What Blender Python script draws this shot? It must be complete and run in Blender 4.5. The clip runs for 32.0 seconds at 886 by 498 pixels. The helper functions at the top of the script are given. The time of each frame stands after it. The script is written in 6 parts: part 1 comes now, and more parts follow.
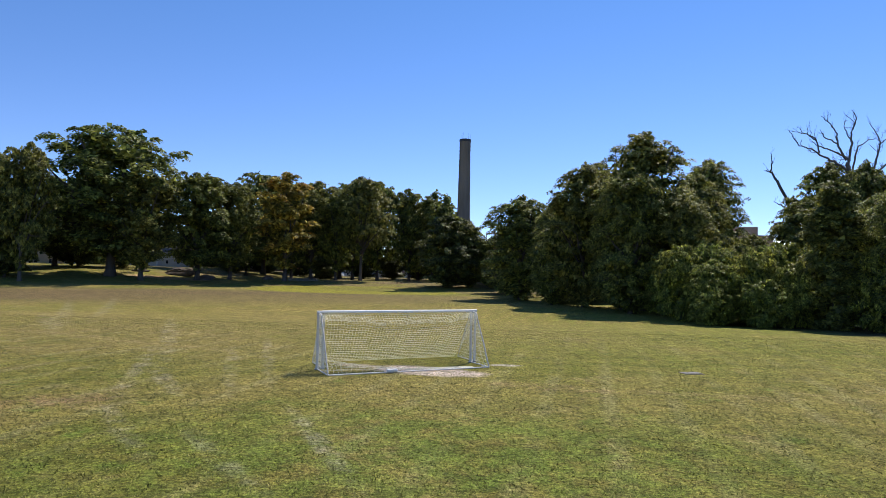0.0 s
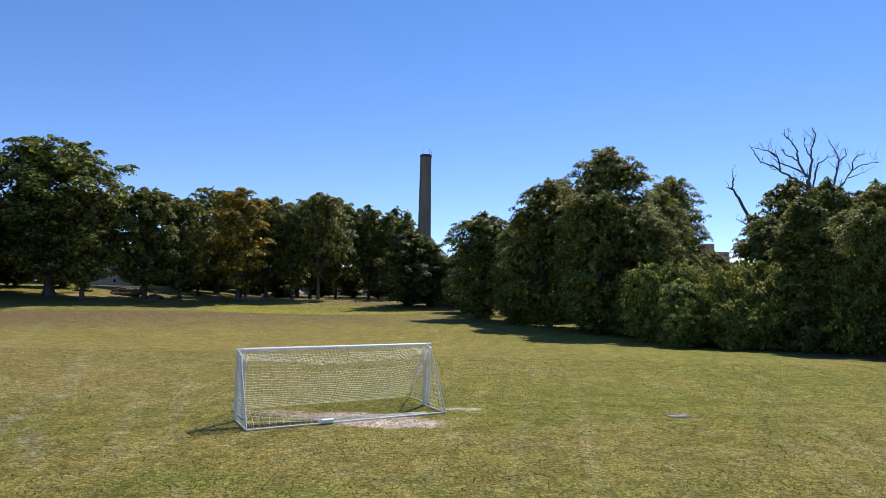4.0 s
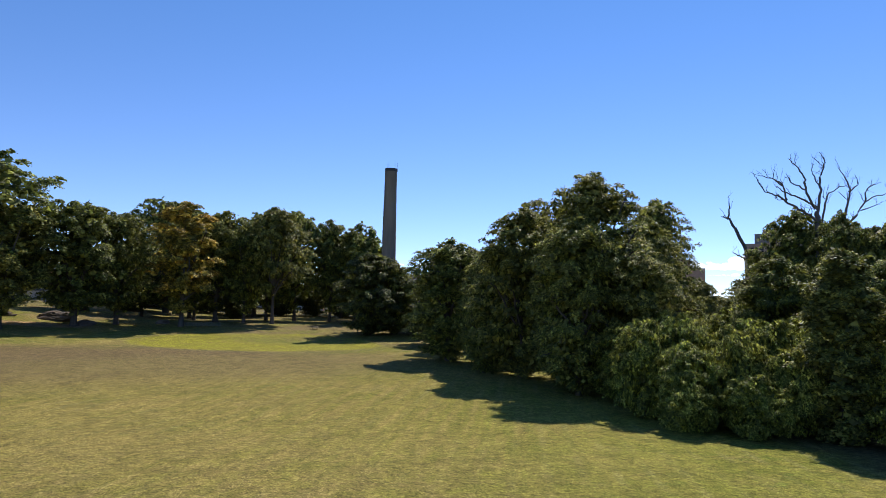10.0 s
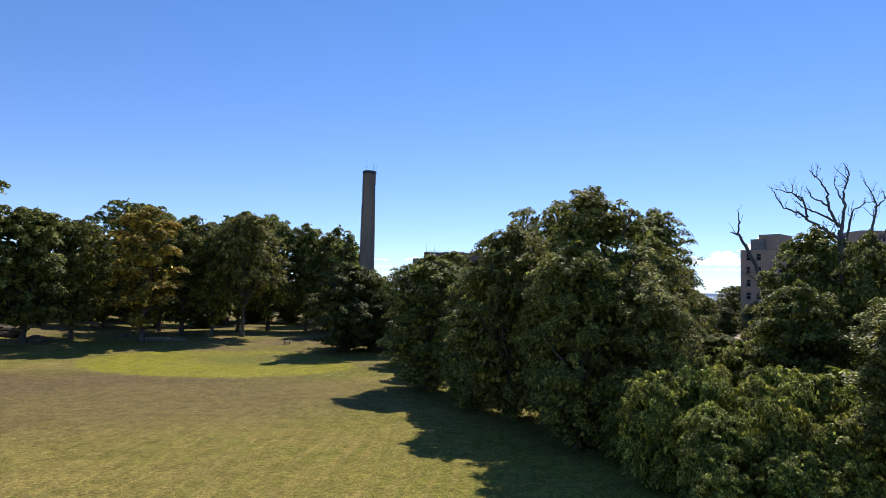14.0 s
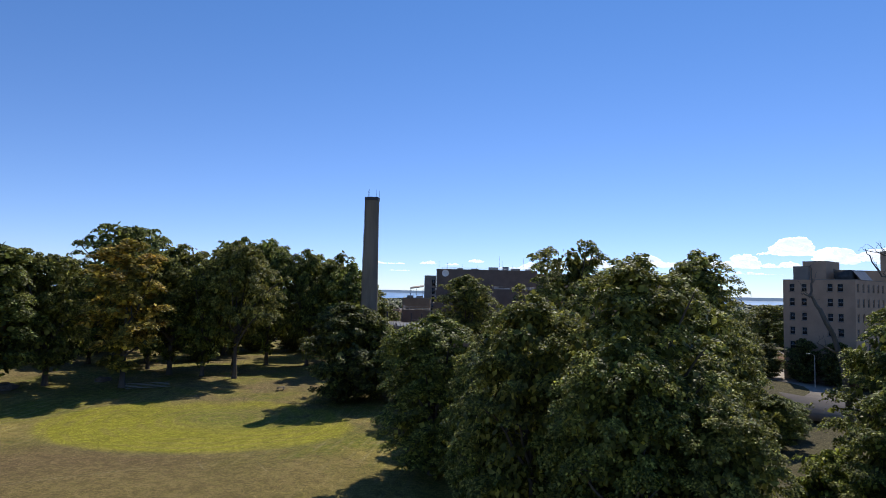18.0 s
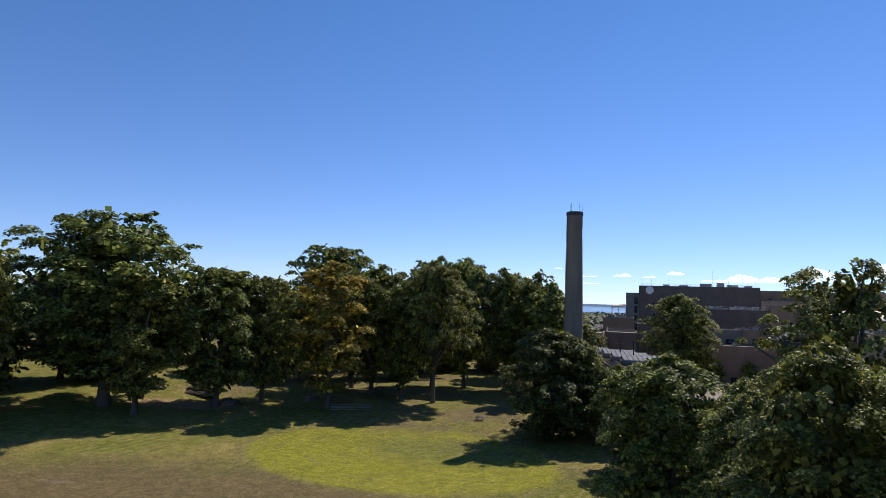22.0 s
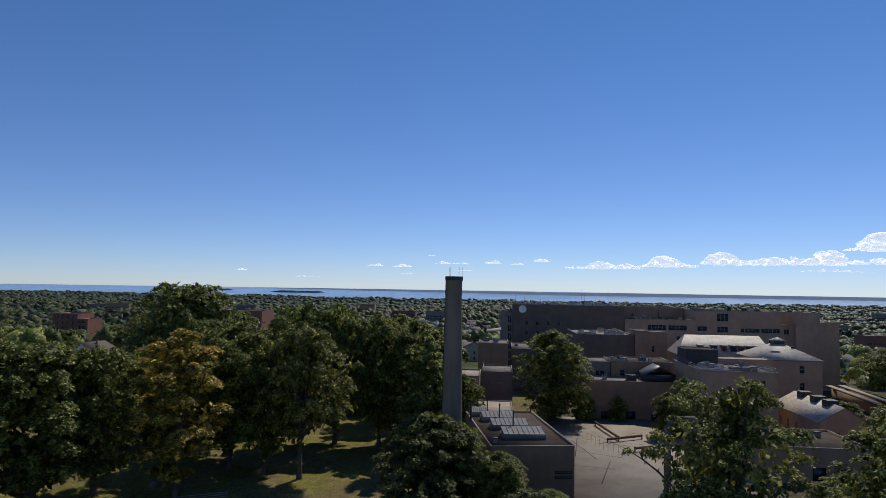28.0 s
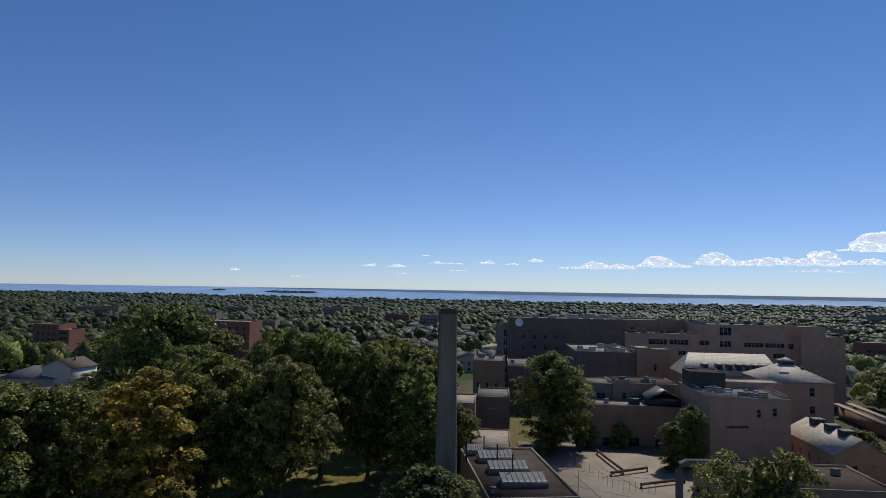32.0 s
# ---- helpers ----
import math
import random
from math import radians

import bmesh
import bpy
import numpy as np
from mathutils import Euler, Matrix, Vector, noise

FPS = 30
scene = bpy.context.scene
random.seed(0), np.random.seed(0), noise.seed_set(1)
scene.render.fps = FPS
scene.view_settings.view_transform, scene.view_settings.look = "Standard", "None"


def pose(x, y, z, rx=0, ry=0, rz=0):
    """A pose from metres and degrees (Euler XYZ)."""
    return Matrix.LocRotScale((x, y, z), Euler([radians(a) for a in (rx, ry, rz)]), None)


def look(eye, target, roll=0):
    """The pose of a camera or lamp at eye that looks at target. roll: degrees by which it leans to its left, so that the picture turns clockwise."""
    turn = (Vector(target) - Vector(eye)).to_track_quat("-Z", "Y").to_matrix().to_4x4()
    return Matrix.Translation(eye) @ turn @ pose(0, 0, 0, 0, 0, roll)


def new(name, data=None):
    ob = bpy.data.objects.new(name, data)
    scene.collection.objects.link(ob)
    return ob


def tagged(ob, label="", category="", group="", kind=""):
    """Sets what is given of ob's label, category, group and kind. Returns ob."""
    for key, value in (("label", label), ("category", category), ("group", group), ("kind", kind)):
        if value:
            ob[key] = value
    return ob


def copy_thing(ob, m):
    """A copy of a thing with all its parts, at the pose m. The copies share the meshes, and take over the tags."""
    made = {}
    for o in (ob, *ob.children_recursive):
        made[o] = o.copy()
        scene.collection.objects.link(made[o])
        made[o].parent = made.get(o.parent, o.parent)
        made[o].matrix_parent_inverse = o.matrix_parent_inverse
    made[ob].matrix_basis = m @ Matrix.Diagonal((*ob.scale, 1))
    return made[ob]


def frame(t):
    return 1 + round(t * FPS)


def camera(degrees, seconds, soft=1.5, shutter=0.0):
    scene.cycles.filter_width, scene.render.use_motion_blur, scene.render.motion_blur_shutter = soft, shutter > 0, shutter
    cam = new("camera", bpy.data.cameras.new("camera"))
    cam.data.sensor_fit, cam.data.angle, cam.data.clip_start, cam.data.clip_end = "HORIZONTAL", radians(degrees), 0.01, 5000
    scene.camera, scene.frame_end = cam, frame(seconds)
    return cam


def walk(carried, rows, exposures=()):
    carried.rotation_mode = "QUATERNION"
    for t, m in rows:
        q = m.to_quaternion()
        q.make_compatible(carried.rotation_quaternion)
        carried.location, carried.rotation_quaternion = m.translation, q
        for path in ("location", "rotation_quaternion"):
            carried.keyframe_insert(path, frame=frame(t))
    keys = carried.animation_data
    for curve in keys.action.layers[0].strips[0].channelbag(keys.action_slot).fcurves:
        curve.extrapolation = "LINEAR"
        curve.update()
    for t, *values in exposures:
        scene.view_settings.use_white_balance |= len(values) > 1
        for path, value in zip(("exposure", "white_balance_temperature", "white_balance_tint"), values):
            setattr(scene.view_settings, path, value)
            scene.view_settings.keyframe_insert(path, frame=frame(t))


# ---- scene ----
cam = camera(70.10, 32.0, 0.3)
PATH = [
    (0, (4.85, -28.06, 4.28), (-4.17, 71.47, 7.75), 1.27),
    (0.5, (4.84, -28.01, 4.29), (-3.62, 71.56, 7.85), 1.30),
    (1, (4.86, -27.84, 4.32), (-2.60, 71.82, 7.93), 1.25),
    (1.5, (4.83, -27.58, 4.36), (-1.11, 72.17, 8.20), 1.21),
    (2, (4.82, -27.11, 4.40), (0.08, 72.69, 8.54), 1.24),
    (2.5, (4.80, -26.42, 4.46), (0.90, 73.39, 9.09), 1.23),
    (3, (4.84, -25.64, 4.54), (1.39, 74.16, 9.70), 1.22),
    (3.5, (4.92, -24.75, 4.62), (1.63, 75.03, 10.38), 1.06),
    (5.5, (5.27, -20.81, 5.10), (2.90, 78.94, 11.83), 1.14),
    (6, (5.35, -19.81, 5.31), (3.30, 79.95, 12.01), 1.15),
    (6.5, (5.45, -18.76, 5.51), (3.77, 81.00, 12.17), 1.20),
    (7, (5.60, -17.63, 5.79), (4.36, 82.14, 12.41), 1.26),
    (7.5, (5.78, -16.43, 6.22), (5.00, 83.34, 12.86), 1.32),
    (8, (5.92, -15.18, 6.80), (5.62, 84.59, 13.54), 1.34),
    (8.5, (6.04, -13.90, 7.54), (6.16, 85.87, 14.43), 1.33),
    (9, (6.16, -12.57, 8.40), (6.65, 87.18, 15.44), 1.30),
    (9.5, (6.32, -11.23, 9.31), (7.14, 88.52, 16.46), 1.32),
    (10, (6.51, -9.91, 10.07), (7.64, 89.83, 17.30), 1.38),
    (10.5, (6.68, -8.62, 10.69), (8.09, 91.11, 17.91), 1.41),
    (11, (6.80, -7.36, 11.17), (8.48, 92.37, 18.24), 1.39),
    (11.5, (6.90, -6.11, 11.58), (8.82, 93.63, 18.46), 1.35),
    (12, (7.00, -4.85, 11.95), (9.10, 94.90, 18.66), 1.32),
    (12.5, (7.09, -3.58, 12.34), (9.45, 96.18, 18.90), 1.30),
    (13, (7.20, -2.29, 12.84), (9.92, 97.47, 19.28), 1.30),
    (13.5, (7.33, -0.94, 13.50), (10.40, 98.81, 19.89), 1.30),
    (14, (7.50, 0.49, 14.39), (10.94, 100.22, 20.79), 1.30),
    (14.5, (7.70, 2.03, 15.55), (11.53, 101.76, 21.95), 1.30),
    (15, (7.94, 3.72, 16.96), (12.08, 103.43, 23.24), 1.27),
    (15.5, (8.21, 5.52, 18.46), (12.61, 105.23, 24.60), 1.23),
    (16, (8.48, 7.42, 19.91), (13.13, 107.13, 25.93), 1.20),
    (16.5, (8.73, 9.41, 21.15), (13.65, 109.11, 27.14), 1.19),
    (17, (8.94, 11.48, 22.05), (14.18, 111.15, 28.16), 1.22),
    (17.5, (9.07, 13.57, 22.57), (14.23, 113.23, 28.95), 1.26),
    (18, (9.05, 15.65, 22.78), (10.03, 115.41, 29.55), 1.24),
    (18.5, (8.84, 17.70, 22.79), (-0.99, 116.95, 30.03), 1.19),
    (19, (8.44, 19.63, 22.65), (-14.10, 116.74, 30.47), 1.19),
    (19.5, (7.89, 21.30, 22.46), (-25.97, 115.02, 30.85), 1.38),
    (20, (7.28, 22.71, 22.35), (-34.15, 113.30, 31.06), 1.68),
    (20.5, (6.66, 23.96, 22.46), (-37.74, 113.13, 31.24), 1.86),
    (21, (6.08, 25.13, 22.91), (-36.62, 115.14, 31.64), 1.86),
    (21.5, (5.58, 26.16, 23.76), (-31.14, 118.78, 32.31), 1.78),
    (22, (5.17, 26.89, 24.96), (-23.37, 122.39, 33.04), 1.65),
    (22.5, (4.88, 27.27, 26.37), (-15.55, 124.88, 33.87), 1.45),
    (23, (4.67, 27.43, 27.82), (-10.22, 126.06, 34.92), 1.27),
    (23.5, (4.53, 27.60, 29.28), (-7.74, 126.60, 36.17), 1.17),
    (24, (4.42, 27.95, 30.80), (-7.37, 127.03, 37.47), 1.06),
    (24.5, (4.30, 28.56, 32.39), (-7.15, 127.69, 38.81), 0.97),
    (25, (4.15, 29.41, 33.94), (-6.79, 128.62, 40.13), 0.95),
    (25.5, (3.97, 30.47, 35.35), (-6.60, 129.72, 41.40), 0.99),
    (26, (3.76, 31.65, 36.66), (-6.43, 130.95, 42.64), 1.00),
    (26.5, (3.53, 32.93, 37.94), (-6.28, 132.27, 43.90), 0.98),
    (27, (3.30, 34.26, 39.24), (-6.19, 133.63, 45.24), 0.96),
    (27.5, (3.06, 35.60, 40.62), (-6.17, 134.99, 46.70), 0.95),
    (28, (2.83, 36.93, 42.14), (-6.25, 136.32, 48.34), 0.96),
    (28.5, (2.62, 38.24, 43.71), (-6.39, 137.63, 50.03), 0.98),
    (29, (2.42, 39.55, 45.13), (-6.49, 138.95, 51.53), 1.00),
    (29.5, (2.26, 40.87, 46.25), (-6.57, 140.28, 52.64), 1.01),
    (30, (2.14, 42.19, 47.05), (-6.59, 141.60, 53.34), 1.00),
    (30.5, (2.06, 43.49, 47.58), (-6.44, 142.93, 53.77), 0.95),
    (31, (2.02, 44.77, 47.93), (-6.32, 144.23, 54.06), 0.94),
    (31.5, (1.99, 46.03, 48.20), (-6.24, 145.50, 54.31), 0.95),
    (32, (1.96, 47.27, 48.46), (-6.20, 146.75, 54.55), 0.98),
]
walk(cam, [(t, look(eye, target, roll)) for t, eye, target, roll in PATH], [(0, 0.0, 6500, 10), (9, 0.0, 6500, 10), (13, 0.0, 6500, 10), (14.5, 0.0, 6500, 11), (17, -0.32, 6400, 10), (20, -0.3, 6300, 10), (22, -0.3, 6300, 10), (23, -0.5, 6300, 10), (25, -0.75, 6300, 9), (28, -0.84, 6300, 8.5), (32, -0.93, 6300, 8)])

# ---- light ----
SUN_AZ = radians(24.0)          # from +y towards +x
SUN_EL = radians(49.5)
world = bpy.data.worlds.new("sky")
scene.world = world
world.use_nodes = True
wn = world.node_tree
wn.nodes.clear()
sky = wn.nodes.new("ShaderNodeTexSky")
sky.sky_type, sky.sun_disc = "NISHITA", False
sky.sun_elevation, sky.sun_rotation = SUN_EL, SUN_AZ
sky.altitude, sky.air_density, sky.dust_density, sky.ozone_density = 20, 0.75, 0.0, 4.0
bg = wn.nodes.new("ShaderNodeBackground")
bg.inputs["Strength"].default_value = 0.138
wo = wn.nodes.new("ShaderNodeOutputWorld")
deep = wn.nodes.new("ShaderNodeMix")
deep.data_type, deep.blend_type = "RGBA", "MULTIPLY"
deep.inputs[0].default_value = 1.0
tint = wn.nodes.new("ShaderNodeMix")
tint.data_type = "RGBA"
tint.inputs[6].default_value, tint.inputs[7].default_value = (0.90, 0.95, 1.19, 1), (0.70, 0.99, 1.27, 1)
where = wn.nodes.new("ShaderNodeTexCoord")
height = wn.nodes.new("ShaderNodeSeparateXYZ")
rise = wn.nodes.new("ShaderNodeMapRange")
rise.interpolation_type = "SMOOTHSTEP"
rise.inputs["From Min"].default_value, rise.inputs["From Max"].default_value = 0.0, 0.55
wn.links.new(where.outputs["Generated"], height.inputs[0])
wn.links.new(height.outputs[2], rise.inputs["Value"])
wn.links.new(rise.outputs[0], tint.inputs[0])
wn.links.new(tint.outputs[2], deep.inputs[7])
wn.links.new(sky.outputs[0], deep.inputs[6])
wn.links.new(deep.outputs[2], bg.inputs[0])
wn.links.new(bg.outputs[0], wo.inputs[0])
sun_data = bpy.data.lights.new("sun", "SUN")
sun_data.energy, sun_data.angle, sun_data.color = 5.4, radians(0.55), (1.0, 0.93, 0.80)
sun = new("sun", sun_data)
sun_dir = Vector((math.sin(SUN_AZ) * math.cos(SUN_EL), math.cos(SUN_AZ) * math.cos(SUN_EL), math.sin(SUN_EL)))
sun.matrix_world = look(sun_dir * 300, (0, 0, 0))


# ---- materials ----
class Mat:
    """A small builder for node materials."""

    def __init__(self, name, rough=0.8, metal=0.0, spec=0.3):
        self.m = bpy.data.materials.new(name)
        self.m.use_nodes = True
        self.t = self.m.node_tree
        self.b = self.t.nodes["Principled BSDF"]
        self.out = self.t.nodes["Material Output"]
        self.b.inputs["Roughness"].default_value = rough
        self.b.inputs["Metallic"].default_value = metal
        self.b.inputs["Specular IOR Level"].default_value = spec
        self.coord = self.node("ShaderNodeTexCoord").outputs["Object"]

    def node(self, kind):
        return self.t.nodes.new(kind)

    def link(self, a, b):
        self.t.links.new(a, b)

    def noise(self, scale, detail=3.0, rough=0.6, stretch=None, vec=None):
        n = self.node("ShaderNodeTexNoise")
        n.inputs["Scale"].default_value = scale
        n.inputs["Detail"].default_value = detail
        n.inputs["Roughness"].default_value = rough
        v = vec or self.coord
        if stretch:
            mp = self.node("ShaderNodeMapping")
            mp.inputs["Scale"].default_value = stretch
            self.link(v, mp.inputs["Vector"])
            v = mp.outputs[0]
        self.link(v, n.inputs["Vector"])
        return n.outputs["Fac"]

    def ramp(self, fac, lo, hi, a=0.0, b=1.0):
        n = self.node("ShaderNodeMapRange")
        n.interpolation_type = "SMOOTHSTEP"
        for k, v in zip(("From Min", "From Max", "To Min", "To Max"), (lo, hi, a, b)):
            n.inputs[k].default_value = v
        self.link(fac, n.inputs["Value"])
        return n.outputs[0]

    def math(self, op, a, b=0.0):
        n = self.node("ShaderNodeMath")
        n.operation = op
        for i, v in enumerate((a, b)):
            if isinstance(v, (int, float)):
                n.inputs[i].default_value = v
            else:
                self.link(v, n.inputs[i])
        return n.outputs[0]

    def mix(self, fac, a, b):
        n = self.node("ShaderNodeMix")
        n.data_type = "RGBA"
        for i, v in ((0, fac), (6, a), (7, b)):
            if isinstance(v, (int, float)):
                n.inputs[i].default_value = v
            elif isinstance(v, tuple):
                n.inputs[i].default_value = (*v, 1) if len(v) == 3 else v
            else:
                self.link(v, n.inputs[i])
        return n.outputs[2]

    def color(self, c):
        if isinstance(c, tuple):
            self.b.inputs["Base Color"].default_value = (*c, 1)
        else:
            self.link(c, self.b.inputs["Base Color"])
        return self

    def bump(self, fac, strength=0.3, dist=0.02):
        n = self.node("ShaderNodeBump")
        n.inputs["Strength"].default_value = strength
        n.inputs["Distance"].default_value = dist
        self.link(fac, n.inputs["Height"])
        self.link(n.outputs[0], self.b.inputs["Normal"])
        return self


def surface(name, a, b, scale=1.0, fine=12.0, rough=0.85, metal=0.0, spec=0.3, bump=0.3, dist=0.02, stretch=None):
    """Two tones mixed by broad stains and fine grain, with some relief."""
    m = Mat(name, rough, metal, spec)
    broad, grain = m.noise(scale, 4.0, 0.6, stretch), m.noise(fine, 3.0, 0.65)
    mixed = m.mix(m.ramp(broad, 0.3, 0.7), a, b)
    dark = tuple(c * 0.72 for c in a)
    m.color(m.mix(m.ramp(grain, 0.45, 0.75, 0.0, 0.55), mixed, dark))
    m.bump(grain, bump, dist)
    return m.m


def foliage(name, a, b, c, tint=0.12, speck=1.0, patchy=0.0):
    """Leaves: tone by leaf spray and by tree, with sun sparkle and dark gaps put into it, and light passing through."""
    m = Mat(name, 0.55, 0.0, 0.20)
    isl = m.node("ShaderNodeNewGeometry").outputs["Random Per Island"]
    obj = m.node("ShaderNodeObjectInfo").outputs["Random"]
    big = m.noise(0.22, 2.0)
    col = m.mix(m.ramp(isl, 0.0, 1.0), a, b)
    col = m.mix(m.math("MULTIPLY", m.ramp(big, 0.45, 0.7), 0.7), col, c)
    # tone varies at random, widened to imitate sunlit tips and dark gaps
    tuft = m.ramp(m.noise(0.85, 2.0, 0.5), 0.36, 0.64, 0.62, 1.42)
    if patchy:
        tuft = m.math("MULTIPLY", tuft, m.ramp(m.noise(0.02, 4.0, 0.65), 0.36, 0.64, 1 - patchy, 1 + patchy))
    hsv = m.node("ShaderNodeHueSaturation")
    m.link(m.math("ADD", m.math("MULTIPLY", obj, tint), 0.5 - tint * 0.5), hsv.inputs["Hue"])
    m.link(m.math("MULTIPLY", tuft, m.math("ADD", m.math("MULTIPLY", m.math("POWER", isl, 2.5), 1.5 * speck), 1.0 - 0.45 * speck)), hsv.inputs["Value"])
    m.link(col, hsv.inputs["Color"])
    waxy, glow = m.node("ShaderNodeVectorMath"), m.node("ShaderNodeVectorMath")
    for n, k in ((waxy, 0.80), (glow, 1.45)):
        n.operation = "SCALE"
        m.link(hsv.outputs[0], n.inputs[0])
        n.inputs["Scale"].default_value = k
    m.color(m.mix(0.10, waxy.outputs[0], (0.055, 0.062, 0.060)))
    tr = m.node("ShaderNodeBsdfTranslucent")
    m.link(glow.outputs[0], tr.inputs["Color"])
    mx = m.node("ShaderNodeMixShader")
    mx.inputs[0].default_value = 0.22
    m.link(m.b.outputs[0], mx.inputs[1])
    m.link(tr.outputs[0], mx.inputs[2])
    m.link(mx.outputs[0], m.out.inputs["Surface"])
    return m.m


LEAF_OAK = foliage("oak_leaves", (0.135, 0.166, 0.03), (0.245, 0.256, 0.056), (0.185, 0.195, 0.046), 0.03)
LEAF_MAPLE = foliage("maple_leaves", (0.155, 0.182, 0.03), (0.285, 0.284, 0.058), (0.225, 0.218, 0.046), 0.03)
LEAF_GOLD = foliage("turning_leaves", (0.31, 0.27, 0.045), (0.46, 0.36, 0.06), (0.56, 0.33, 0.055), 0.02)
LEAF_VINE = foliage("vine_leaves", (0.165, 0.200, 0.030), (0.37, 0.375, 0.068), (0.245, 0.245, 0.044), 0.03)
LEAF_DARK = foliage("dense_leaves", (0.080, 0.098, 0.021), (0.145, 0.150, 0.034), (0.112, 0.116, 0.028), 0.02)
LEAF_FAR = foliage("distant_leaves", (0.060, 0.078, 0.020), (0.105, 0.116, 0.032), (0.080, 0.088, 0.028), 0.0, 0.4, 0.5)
# greyer, bluer tones that paint distance haze into the farthest crowns
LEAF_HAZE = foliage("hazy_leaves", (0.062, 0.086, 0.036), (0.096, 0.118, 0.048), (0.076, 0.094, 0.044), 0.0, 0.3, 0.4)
BARK = surface("bark", (0.075, 0.060, 0.048), (0.13, 0.11, 0.09), 1.2, 9.0, 0.95, bump=0.8, dist=0.04, stretch=(1, 1, 0.25))
DEADWOOD = surface("dead_wood", (0.11, 0.095, 0.085), (0.17, 0.15, 0.135), 1.5, 10.0, 0.9, bump=0.5, stretch=(1, 1, 0.3))
WHITE_PAINT = surface("white_paint", (0.90, 0.86, 0.80), (0.82, 0.78, 0.72), 1.5, 30.0, 0.5, spec=0.3, bump=0.05)
GREY_ALU = surface("grey_aluminium", (0.78, 0.73, 0.68), (0.64, 0.60, 0.56), 2.0, 40.0, 0.5, 0.1, bump=0.05)
NET = surface("white_net", (0.88, 0.84, 0.68), (0.78, 0.74, 0.58), 2.0, 30.0, 0.8)
CONCRETE = surface("concrete", (0.27, 0.235, 0.195), (0.20, 0.175, 0.15), 0.35, 6.0, 0.9, bump=0.25)
STACK = surface("stack_concrete", (0.27, 0.22, 0.17), (0.14, 0.118, 0.094), 0.35, 5.0, 0.95, spec=0.15, bump=0.3, stretch=(1, 1, 0.12))
TAN_BRICK = surface("tan_brick", (0.36, 0.235, 0.15), (0.275, 0.18, 0.12), 0.25, 8.0, 0.9, bump=0.25)
PINK_BRICK = surface("pale_brick", (0.48, 0.325, 0.22), (0.39, 0.265, 0.18), 0.25, 8.0, 0.9, bump=0.25)
GREY_BRICK = surface("grey_brick", (0.19, 0.142, 0.112), (0.14, 0.108, 0.088), 0.25, 8.0, 0.9, bump=0.25)
RED_BRICK = surface("red_brick", (0.28, 0.125, 0.085), (0.22, 0.10, 0.07), 0.3, 8.0, 0.9, bump=0.25)
ROOF_DARK = surface("dark_roofing", (0.075, 0.055, 0.046), (0.105, 0.080, 0.066), 0.3, 5.0, 0.95, spec=0.06, bump=0.2)
ROOF_GREY = surface("grey_gravel_roof", (0.15, 0.13, 0.11), (0.21, 0.185, 0.16), 0.25, 6.0, 0.95, bump=0.3)
ROOF_PALE = surface("pale_roof", (0.40, 0.325, 0.26), (0.29, 0.235, 0.19), 0.4, 6.0, 0.9, bump=0.2)
sm = Mat("slate", 0.62, 0, 0.35)
tile = sm.node("ShaderNodeTexBrick")
tile.inputs["Scale"].default_value = 1.0
tile.inputs["Brick Width"].default_value, tile.inputs["Row Height"].default_value, tile.inputs["Mortar Size"].default_value = 0.7, 0.5, 0.035
tile.inputs["Color1"].default_value, tile.inputs["Color2"].default_value, tile.inputs["Mortar"].default_value = (0.60, 0.50, 0.40, 1), (0.46, 0.38, 0.31, 1), (0.20, 0.165, 0.14, 1)
sm.link(sm.coord, tile.inputs["Vector"])
sm.color(sm.mix(sm.ramp(sm.noise(0.5, 4, 0.6), 0.42, 0.66, 0.0, 0.6), tile.outputs["Color"], (0.30, 0.25, 0.21)))
sm.bump(sm.noise(5.0, 3), 0.25, 0.02)
SLATE = sm.m
ASPHALT = surface("asphalt", (0.25, 0.205, 0.165), (0.34, 0.285, 0.23), 0.12, 2.5, 0.95, bump=0.3)
WINDOW_FRAME = surface("window_frame", (0.50, 0.48, 0.45), (0.40, 0.38, 0.36), 1.0, 10.0, 0.6)
DARK_METAL = surface("dark_metal", (0.05, 0.05, 0.052), (0.08, 0.078, 0.075), 1.5, 12.0, 0.55, 0.3, bump=0.1)
GALV = surface("galvanised_metal", (0.44, 0.41, 0.38), (0.33, 0.31, 0.29), 1.5, 12.0, 0.55, 0.25, bump=0.1)
RUST = surface("rusted_steel", (0.16, 0.075, 0.045), (0.11, 0.055, 0.035), 2.0, 15.0, 0.9, bump=0.3)
ROCK = surface("rock", (0.19, 0.145, 0.115), (0.105, 0.085, 0.07), 0.6, 4.0, 0.95, bump=0.7, dist=0.08)
GLASS_M = Mat("window_glass", 0.08, 0.0, 0.6)
GLASS_M.color(GLASS_M.mix(GLASS_M.ramp(GLASS_M.noise(0.4), 0.35, 0.65), (0.012, 0.014, 0.017), (0.05, 0.055, 0.06)))
GLASS = GLASS_M.m
SKYLIGHT_GLASS = surface("skylight_glazing", (0.17, 0.155, 0.14), (0.10, 0.095, 0.088), 0.8, 6.0, 0.45, spec=0.4, bump=0.05)


